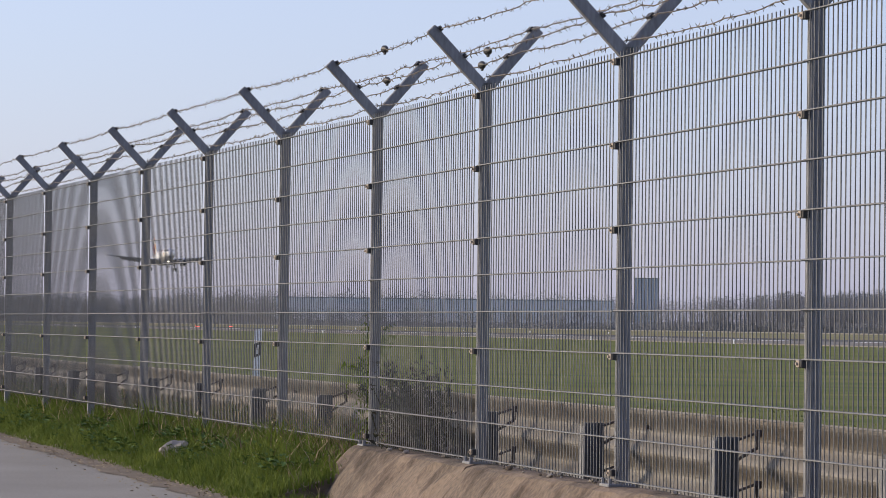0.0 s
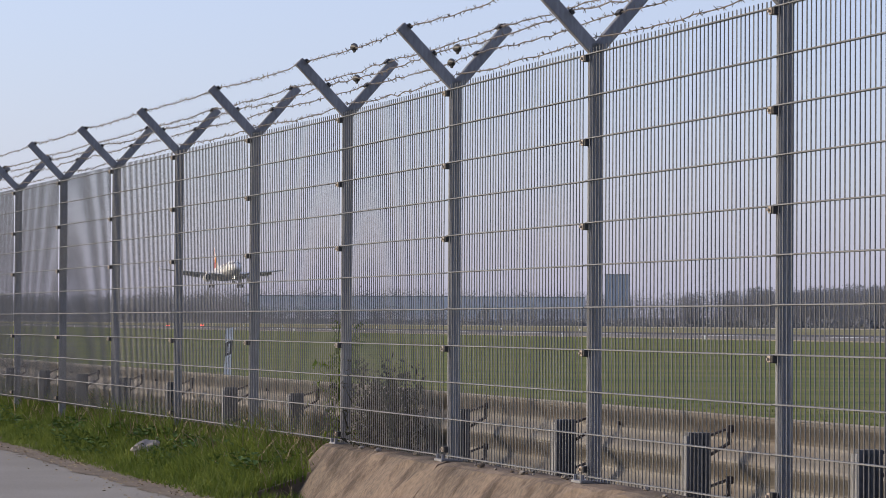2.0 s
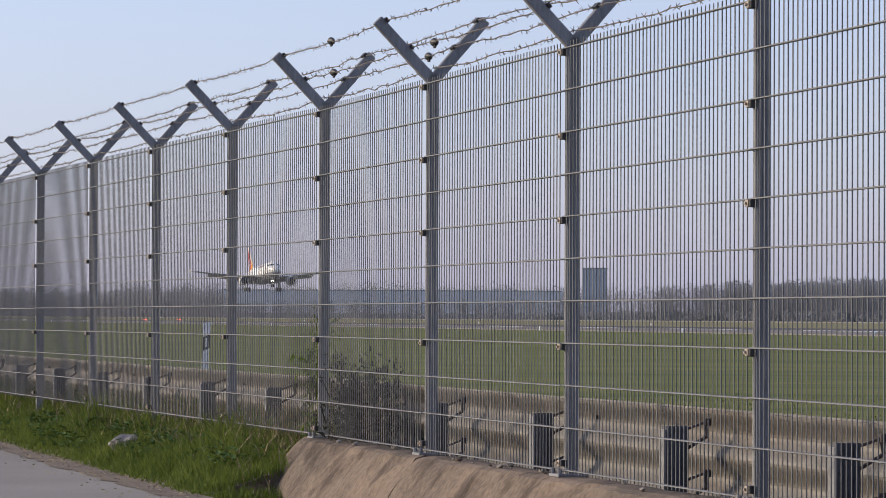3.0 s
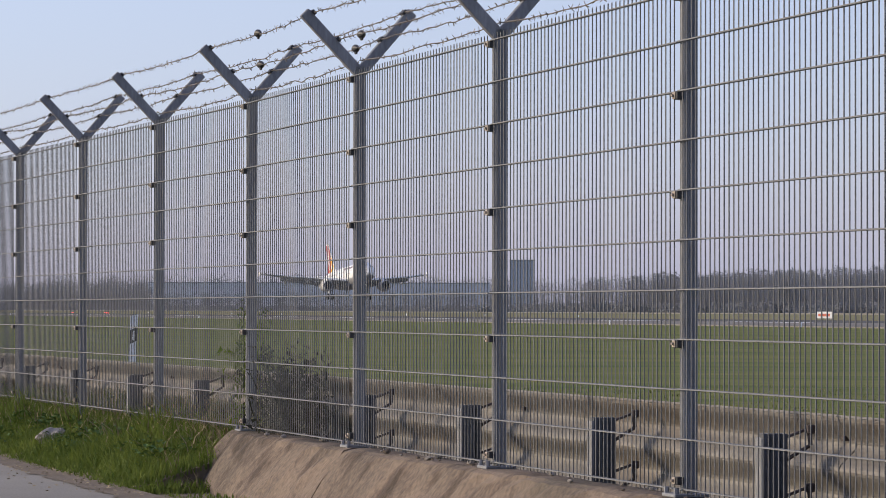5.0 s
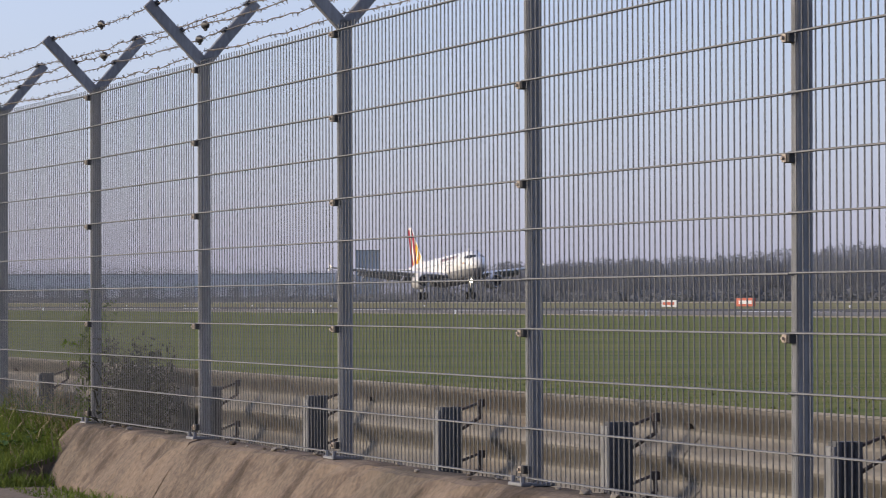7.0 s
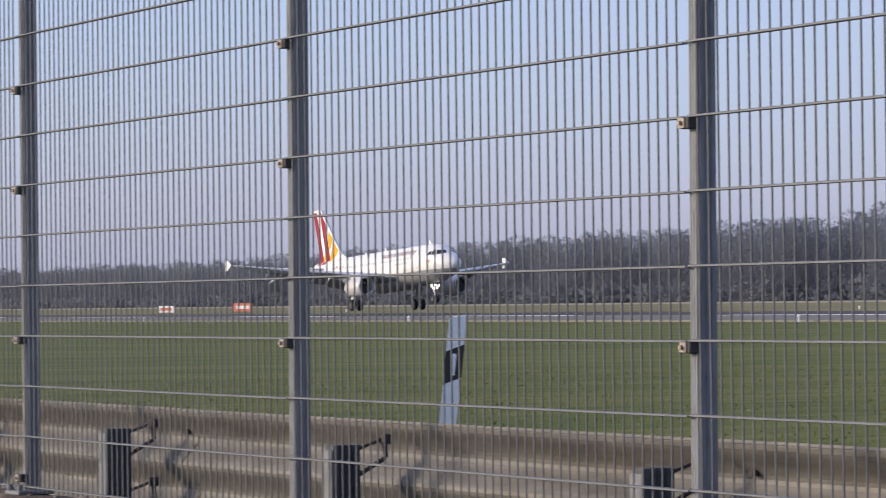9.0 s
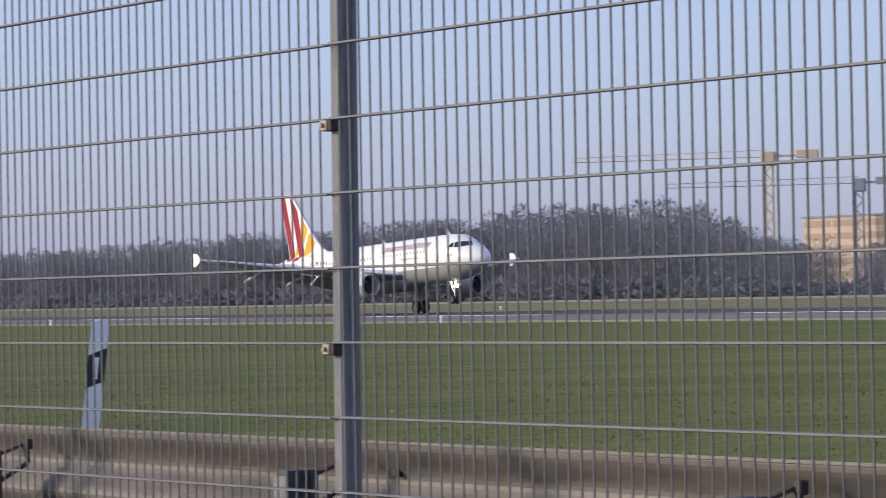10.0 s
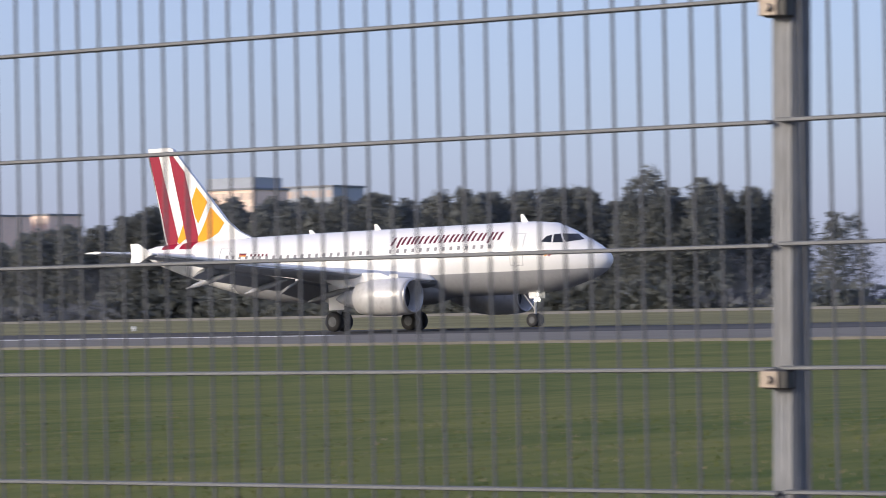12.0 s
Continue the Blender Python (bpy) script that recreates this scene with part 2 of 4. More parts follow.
def build_ground():
    xs = [-6000, -3000, -2000, -1500, -1100, -800, -600, -450, -350, -270, -200, -150, -110, -80, -60, -45, -35, -28, -22, -16, -10, -4, 4, 20, 60, 200, 800, 3000]
    ys = [-3000, -400, -60, -10, 3.9, 4.6, 6.2, 12, 18, 25, 40, 60, 90, 122, 127.5, 147, 158.5, 178, 240, 300, 380, 700, 1500, 6000]
    verts = []
    for y in ys:
        for x in xs:
            yy = y + (RUN_SLOPE * x if 100 < y < 400 else 0)
            z = ground_z(y) - (0.06 if 4.6 < y < 12.1 else 0) - 0.03 - (0.10 if 123 < y < 177 else 0)
            verts.append((x, yy, z))
    n = len(xs)
    faces = [(j * n + i, j * n + i + 1, (j + 1) * n + i + 1, (j + 1) * n + i) for j in range(len(ys) - 1) for i in range(n - 1)]
    tagged(raw("ground", verts, faces, GRASS), "mown airfield grass, green with straw-coloured patches", "ground", kind="structure")


def strip(name, y0, y1, z0, z1, material, label, category, x0=-3000, x1=400, slope=0.0, depth=0.3):
    bm = bmesh.new()
    for v in box(bm, x0, x1, -1, 1, -depth, 0):
        top = v.co.z > -depth / 2
        far = v.co.y > 0
        v.co.y = (y1 if far else y0) + slope * v.co.x
        v.co.z = (z1 if far else z0) - (0 if top else depth)
    return tagged(part(name, bm, material), label, category, kind="structure")


build_ground()
strip("road", -6.0, 3.9, 0.0, 0.0, ASPHALT, "worn light grey asphalt lane beside the fence", "road", -300, 120)
strip("service_road", 7.6, 10.2, -0.02, -0.03, ASPHALT, "grey asphalt service road behind the guard rail", "road", -900, 200)
C0 = 158.5
strip("runway", C0 - 31, C0 - 11.5, -0.53, -0.33, RUNWAY, "grey asphalt runway", "runway", slope=RUN_SLOPE)
strip("runway_middle", C0 - 11.5, C0 + 4, -0.33, -0.25, RUBBER, "asphalt runway darkened by tyre rubber", "runway", slope=RUN_SLOPE)
strip("runway_far_side", C0 + 4, C0 + 19.5, -0.25, -0.31, RUBBER, "dark asphalt far side of the runway", "runway", slope=RUN_SLOPE)
strip("far_grass", C0 + 19.5, C0 + 150, -0.29, 0.06, DRYGRASS, "dry olive grass beyond the runway", "ground", slope=RUN_SLOPE)
strip("far_track", C0 + 150, C0 + 196, 0.07, 0.24, TRACK, "pale gravel perimeter track before the woods", "road", slope=RUN_SLOPE)


def runway_lines():
    for i in range(26):
        x1 = -105.0 - i * 50.0
        strip("centre_line", C0 - 13.4, C0 - 11.8, -0.344, -0.327, PAINT, "white painted dash of the runway centre line", "line", x1 - 25, x1, RUN_SLOPE, 0.02)


runway_lines()


# ---- fence ----
FENCE_Y = 4.761
C4 = 0.959                              # height of the fourth clip


def post_place(k):
    x = -17.492 + 2.5 * k + {-1: -0.03, 1: 0.015, 2: 0.015}.get(k, 0.0)
    return x, FENCE_Y - 0.066 * max(0, -1 - k), C4 + 0.0022 * k


LEAN = {3: 0.010, 4: 0.012, 5: 0.022, 6: 0.022, 7: 0.02}


def make_post(plate=True):
    """A square post with base plate, clips and a Y of two barbed-wire arms."""
    root = empty("fence_post", Matrix(), "grey galvanised steel fence post with Y-shaped barbed wire arms", "fence post", "posts of the airport fence")
    bm = bmesh.new()
    box(bm, -0.021, 0.021, 0.008, 0.070, -0.95, 1.475, bevel=0.004)
    shaft = part("shaft", bm, GALV, root)
    for s in (-0.018, 0.0, 0.018):
        bm = bmesh.new()
        box(bm, 0.0212, 0.0235, 0.036 + s - 0.003, 0.036 + s + 0.003, -0.6, 1.44)
        part("rib", bm, GALV, shaft)
        bm = bmesh.new()
        box(bm, s * 0.72 - 0.003, s * 0.72 + 0.003, 0.0062, 0.0079, -0.6, 1.44)
        part("rib", bm, GALV, shaft)
    for s, turn in ((-1, 44), (1, -41)):
        bm = bmesh.new()
        box(bm, -0.021, 0.021, -0.03, 0.03, 0.0, 0.455, bevel=0.004)
        bmesh.ops.transform(bm, verts=bm.verts[:], matrix=pose(0, 0.038, 1.435, turn, 0, 0))
        arm = part("arm", bm, GALV, root)
        for d in (0.22, 0.42):
            bm = bmesh.new()
            box(bm, -0.034, 0.034, -0.008, 0.008, -0.014, 0.014)
            bmesh.ops.transform(bm, verts=bm.verts[:], matrix=pose(0, 0.038, 1.435, turn, 0, 0) @ pose(0, -0.036 * s, d))
            part("wire_clamp", bm, BLACK, arm)
    if plate:
        bm = bmesh.new()
        box(bm, -0.075, 0.075, -0.05, 0.10, -0.615, -0.600, bevel=0.003)
        foot = part("base_plate", bm, GALV, root)
        for sx in (-0.055, 0.055):
            bm = bmesh.new()
            rod(bm, (sx, -0.035, -0.60), (sx, -0.035, -0.575), 0.011, n=6)
            part("bolt", bm, GALV, foot)
    for h in (1.4, 1.0, 0.6, 0.0, -0.55):
        bm = bmesh.new()
        box(bm, -0.023, 0.022, -0.020, 0.010, h - 0.016, h + 0.016, bevel=0.003)
        clip = part("clip", bm, BLACK, root, "black plastic clip with a pale plate")
        bm = bmesh.new()
        box(bm, -0.027, 0.006, -0.0245, -0.0205, h - 0.014, h + 0.014, bevel=0.0015)
        rod(bm, (-0.010, -0.027, h), (-0.010, -0.034, h), 0.007, n=6)
        part("clip_plate", bm, CLIP, clip)
    return root


def fence():
    made, lo, hi = {}, -16, 8
    for k in range(lo, hi):
        x, y, z = post_place(k)
        m = pose(x, y, z, 0, math.degrees(LEAN.get(k, 0.0)), 0)
        plate = k >= -1
        if plate not in made:
            made[plate] = make_post(plate)
            made[plate].matrix_basis = m
        else:
            copy_thing(made[plate], m)
    # one rod of each kind, shared by the panels
    bm = bmesh.new()
    rod(bm, (0, 0, -0.600), (0, 0, 1.447), 0.0031, n=5)
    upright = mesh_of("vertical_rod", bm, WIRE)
    bm = bmesh.new()
    for y in (-0.0068, 0.0068):
        rod(bm, (-1.243, y, 0), (1.243, y, 0), 0.0038, n=5)
    level = mesh_of("horizontal_rod", bm, LITWIRE)
    for k in range(lo, hi - 1):
        (xa, ya, za), (xb, yb, zb) = post_place(k), post_place(k + 1)
        turn = math.degrees(math.atan2(yb - ya, xb - xa))
        panel = empty("mesh_fence", pose((xa + xb) / 2, (ya + yb) / 2, (za + zb) / 2, 0, 0, turn), "grey galvanised double-rod mesh fence", "fence", "panels of the airport fence")
        for i in range(-3, 8):
            ob = new("horizontal_rod", level)
            ob.parent = panel
            ob.location = (0, -0.004, 0.017 + 0.2 * i)
        if k >= -4:
            for i in range(49):
                ob = new("vertical_rod", upright)
                ob.parent = panel
                ob.location = (-1.2 + 0.05 * i, -0.004, 0)
                ob.rotation_euler = (0, random.gauss(0, 0.0006), 0)
        else:
            bm = bmesh.new()
            for i in range(49):
                rod(bm, (-1.2 + 0.05 * i, -0.004, -0.6), (-1.2 + 0.05 * i, -0.004, 1.447), 0.0031, n=4)
            tagged(part("rod_mesh", bm, WIRE, panel), kind="stuff")


fence()


def barbed_wires():
    rng = random.Random(5)
    strands = [(-0.228, 1.762), (-0.089, 1.618), (0.036, 1.50), (0.155, 1.625), (0.286, 1.776)]
    for dy, dz in strands:
        root = empty("barbed_wire", Matrix(), "weathered barbed wire strung along the arms of the fence posts", "barbed wire", "barbed wire strands")
        for k in range(-16, 7):
            a, b = post_place(k), post_place(k + 1)
            bm = bmesh.new()
            pts = []
            for i in range(17):
                u = i / 16
                sag = -0.018 * 4 * u * (1 - u)
                pts.append(Vector((a[0] + (b[0] - a[0]) * u, a[1] + (b[1] - a[1]) * u + dy + rng.gauss(0, 0.003), a[2] + (b[2] - a[2]) * u + dz + sag + rng.gauss(0, 0.004))))
            for p, q in zip(pts, pts[1:]):
                rod(bm, p, q, 0.0032, n=4)
            n = 24 if k > -6 else 16
            for i in range(n):
                u = (i + rng.random() * 0.3) / n * 16
                j = min(int(u), 15)
                p = pts[j].lerp(pts[j + 1], u - j)
                for s in range(4):
                    d = Vector((rng.uniform(-0.7, 0.7), rng.uniform(-1, 1), rng.uniform(-1, 1))).normalized()
                    rod(bm, p, p + d * 0.022, 0.0028, 0.0012, n=3)
            part("strand", bm, BARB, root)
    for k, u, s in ((-1, 0.50, 0), (-1, 0.30, 1), (0, 0.20, 1), (-1, 0.80, 3)):
        a, b = post_place(k), post_place(k + 1)
        dy, dz = strands[s]
        p = Vector(a).lerp(Vector(b), u) + Vector((0, dy, dz - 0.012))
        bm = bmesh.new()
        turned(bm, [(-0.045, 0.004), (-0.035, 0.018), (-0.005, 0.024), (0.02, 0.017), (0.045, 0.004)], 10, "x", p)
        box(bm, p.x - 0.015, p.x + 0.015, p.y - 0.006, p.y + 0.006, p.z - 0.032, p.z, bevel=0.003)
        tagged(part("wire_tensioner", bm, BLACK), "small black ratchet tensioner on a barbed wire", "wire tensioner", "wire tensioners")


barbed_wires()


# ---- concrete kerb under the fence ----
def concrete_kerb():
    root = empty("concrete_barrier", Matrix(), "stained brown weathered concrete barrier with a sloping face under the fence", "barrier")
    rng = random.Random(3)
    x0 = -20.12
    for i, (a, b, steps) in enumerate(((x0, -17.305, 23), (-17.295, x0 + 26.0, 186))):
        bm = bmesh.new()
        rings = []
        for j in range(steps):
            x = a + (b - a) * j / (steps - 1)
            w = lambda: rng.gauss(0, 0.006)
            cut = -0.04 if (i == 0 and j == 0) else 0.0
            prof = [(4.41, -0.25), (4.44, 0.02), (4.54, 0.17), (4.63, 0.29), (4.665, 0.332), (4.70, 0.346), (4.76, 0.347), (4.87, 0.345), (4.89, 0.32), (4.90, -0.25)]
            rings.append([Vector((x + cut * (0.35 - z) * 2, y + w(), z + (w() if z > 0.1 else 0) * (0.4 if z > 0.33 else 1))) for y, z in prof])
        loft(bm, rings)
        bmesh.ops.recalc_face_normals(bm, faces=bm.faces[:])
        part("barrier_block", bm, CONCRETE, root)
    for i in range(60):
        bm = bmesh.new()
        r = rng.uniform(0.008, 0.028)
        bmesh.ops.create_icosphere(bm, subdivisions=1, radius=r)
        for v in bm.verts:
            v.co = Vector((v.co.x * rng.uniform(0.7, 1.6), v.co.y, v.co.z * 0.6)) + Vector((0, 0, 0))
        bmesh.ops.translate(bm, verts=bm.verts[:], vec=(rng.uniform(-19.5, -8), rng.uniform(4.70, 4.87), 0.347 + r * 0.4))
        tagged(part("pebble", bm, STONE if i % 3 else SOIL), "small loose crumb of stone on the barrier", "pebble", "pebbles on the barrier")


concrete_kerb()


# ---- guard rail behind the fence ----
RAIL_Y = 5.17


def bend(x):
    """How far the rail, like the fence, draws in beyond its bend."""
    return -0.0264 * max(0.0, -20.0 - x)


def guard_rail():
    root = empty("guard_rail", Matrix(), "grey galvanised W-beam guard rail with a rusty tinge behind the fence", "guard rail")
    prof = [(0.0, 0.688), (0.004, 0.694), (0.010, 0.690)] + [(0.046 - 0.038 * math.cos(k / 32 * 4 * math.pi), 0.684 - 0.304 * k / 32) for k in range(33)]
    for i in range(21):
        x0, x1 = -72 + i * 4.0, -72 + (i + 1) * 4.0 + 0.15
        bm = bmesh.new()
        out = [(RAIL_Y + y, 0.69 - (0.69 - z) * 1.35 - 0.002 * (i % 2)) for y, z in prof]
        back = [(y + 0.004, z) for y, z in reversed(out)]
        loft(bm, [[Vector((x, y + bend(x) + 0.003 * (i % 2), z)) for y, z in out + back] for x in (x0, x1)])
        bmesh.ops.recalc_face_normals(bm, faces=bm.faces[:])
        rail = part("rail", bm, RAILSTEEL, root)
        for sx in (0.08,):
            for z in (0.47, 0.60):
                bm = bmesh.new()
                y = RAIL_Y + bend(x0)
                rod(bm, (x0 + sx, y + 0.09, z), (x0 + sx, y + 0.055, z), 0.012, n=6)
                part("bolt", bm, RUST, rail)
    first = None
    for i in range(36):
        x = -16.08 + 2.0 * (i - 27)
        place = pose(x, 5.0 + bend(x), 0.0)
        if first is not None:
            copy_thing(first, place)
            continue
        first = post = empty("guard_rail_post", place, "dark grey ribbed steel guard rail post with rusty spacer brackets", "guard rail post", "guard rail posts")
        bm = bmesh.new()
        # sigma-shaped section, seen as upright ribs
        sec = [(-0.03, -0.05), (0.03, -0.05), (0.03, -0.030), (0.020, -0.022), (0.030, -0.012), (0.020, 0.0), (0.030, 0.012), (0.020, 0.022), (0.03, 0.030), (0.03, 0.05), (-0.03, 0.05)]
        loft(bm, [[Vector((a, b, z)) for a, b in sec] for z in (-0.3, 0.605, 0.615)])
        bmesh.ops.recalc_face_normals(bm, faces=bm.faces[:])
        part("shaft", bm, POSTSTEEL, post)
        bm = bmesh.new()
        box(bm, -0.035, 0.035, -0.062, -0.0505, -0.3, 0.60, bevel=0.003)
        # paler steel than the shaft puts the lit front face into the colour
        part("front_flange", bm, GALV, post)
        for z in (0.60, 0.37):
            bm = bmesh.new()
            rod(bm, (0.01, 0.05, z), (0.04, 0.135, z + 0.035), 0.007, 0.007, 5)
            rod(bm, (0.04, 0.135, z + 0.035), (0.045, 0.14, z - 0.03), 0.011, 0.009, 5)
            rod(bm, (0.045, 0.14, z - 0.03), (0.01, 0.05, z - 0.09), 0.008, 0.008, 5)
            box(bm, 0.03, 0.06, 0.125, 0.155, z + 0.015, z + 0.05, bevel=0.004)
            part("bracket", bm, RUST, post)


guard_rail()


# ---- roadside marker posts ----
def delineator(x, y, tilt, back):
    root = empty("delineator_post", pose(x, y, -0.05, back, tilt, 0) @ pose(0, 0, 0, 0, 0, 66), "white plastic roadside delineator post with a slanted black band", "delineator post", "delineator posts")

    def slab(z0, z1, slant, grow, name, material, cut=0.0):
        bm = bmesh.new()
        tri = [(-0.06 - grow, -0.05 - grow), (0.06 + grow, -0.05 - grow), (0.02, 0.05 + grow), (-0.02, 0.05 + grow)]
        loft(bm, [[Vector((a, b, z0 + slant * a)) for a, b in tri], [Vector((a, b, z1 + (slant if not cut else cut) * a)) for a, b in tri]])
        bmesh.ops.recalc_face_normals(bm, faces=bm.faces[:])
        return part(name, bm, material, root)
    slab(-0.3, 1.05, 0.0, 0.0, "shaft", DPOST, 0.25)
    band = slab(0.60, 0.83, 0.5, 0.003, "black_band", BLACK)
    bm = bmesh.new()
    box(bm, -0.014, 0.014, -0.058, -0.0535, 0.64, 0.79, bevel=0.002)
    part("reflector", bm, DPOST, band)


delineator(-20.22, 10.8, 3.0, -5.5)
delineator(-53.4, 10.8, 1.0, -2.0)


# ---- aircraft ----
MG = 16.1                               # nose tip to main gear
STATIONS = [(0.0, 3.56, 0.03, 0.03), (0.12, 3.56, 0.32, 0.32), (0.4, 3.565, 0.60, 0.59), (0.9, 3.59, 0.94, 0.91), (1.6, 3.65, 1.27, 1.22), (2.6, 3.77, 1.61, 1.62), (3.6, 3.86, 1.81, 1.94), (5.0, 3.88, 1.93, 2.04), (6.5, 3.88, 1.975, 2.07),
            (21.0, 3.88, 1.975, 2.07), (23.5, 3.95, 1.93, 1.99), (26.0, 4.16, 1.72, 1.76), (28.5, 4.48, 1.36, 1.40), (31.0, 4.86, 0.92, 0.95), (32.8, 5.12, 0.52, 0.58), (33.84, 5.28, 0.16, 0.22)]


def hull(x, a):
    """Point of the fuselage x metres behind the nose, a degrees up from its right-hand side."""
    s = [np.interp(x, [q[0] for q in STATIONS], [q[i] for q in STATIONS]) for i in (1, 2, 3)]
    return Vector((MG - x, -s[1] * math.cos(radians(a)), s[0] + s[2] * math.sin(radians(a))))


def patch(x0, x1, a0, a1, proud=0.012, nx=2, na=3, skew=0.0):
    """A plate that follows the fuselage's skin."""
    bm = bmesh.new()
    grid = []
    for j in range(na):
        row = []
        for i in range(nx):
            a = a0 + (a1 - a0) * j / (na - 1)
            p = hull(x0 + (x1 - x0) * i / (nx - 1) - skew * j / (na - 1), a)
            out = Vector((0, -math.cos(radians(a)), math.sin(radians(a))))
            row.append(bm.verts.new(p + out * proud))
        grid.append(row)
    for j in range(na - 1):
        for i in range(nx - 1):
            bm.faces.new((grid[j][i], grid[j][i + 1], grid[j + 1][i + 1], grid[j + 1][i]))
    r = bmesh.ops.extrude_face_region(bm, geom=bm.faces[:])
    for v in [g for g in r["geom"] if isinstance(g, bmesh.types.BMVert)]:
        v.co += (Vector((v.co.x, 0, v.co.z * 0 + 3.9)) - v.co).normalized() * 0.02
    bmesh.ops.recalc_face_normals(bm, faces=bm.faces[:])
    return bm


def pane(corners, proud=0.014, n=5):
    """A plate on the skin between four corners, given as metres behind the nose and height."""
    bm = bmesh.new()
    grid = []
    for j in range(n):
        row = []
        for i in range(n):
            u, v = i / (n - 1), j / (n - 1)
            x, z = [(corners[0][k] * (1 - u) + corners[1][k] * u) * (1 - v) + (corners[3][k] * (1 - u) + corners[2][k] * u) * v for k in (0, 1)]
            c, h = [np.interp(x, [q[0] for q in STATIONS], [q[m] for q in STATIONS]) for m in (1, 3)]
            a = math.degrees(math.asin(max(-1.0, min(0.999, (z - c) / h))))
            out = Vector((0.35, -math.cos(radians(a)), math.sin(radians(a)))).normalized()
            row.append(bm.verts.new(hull(x, a) + out * proud))
        grid.append(row)
    for j in range(n - 1):
        for i in range(n - 1):
            bm.faces.new((grid[j][i], grid[j][i + 1], grid[j + 1][i + 1], grid[j + 1][i]))
    bmesh.ops.recalc_face_normals(bm, faces=bm.faces[:])
    return bm


def mirror_y(bm):
    for v in bm.verts:
        v.co.y = -v.co.y
    bmesh.ops.reverse_faces(bm, faces=bm.faces[:])
    return bm


def airfoil(y, xle, chord, z, thick, twist=0.0):
    pts = []
    for u, up, dn in ((0, 0, 0), (0.03, 0.30, 0.22), (0.12, 0.52, 0.40), (0.35, 0.62, 0.42), (0.65, 0.42, 0.22), (1.0, 0.03, -0.01)):
        pts.append((u, up))
    low = [(1.0, -0.02), (0.65, -0.20), (0.35, -0.40), (0.12, -0.38), (0.03, -0.22)]
    out = []
    for u, h in pts + low:
        out.append(Vector((xle - u * chord, y, z + h * thick - u * chord * math.tan(radians(twist)))))
    return out


WINGS, GEAR = [], []


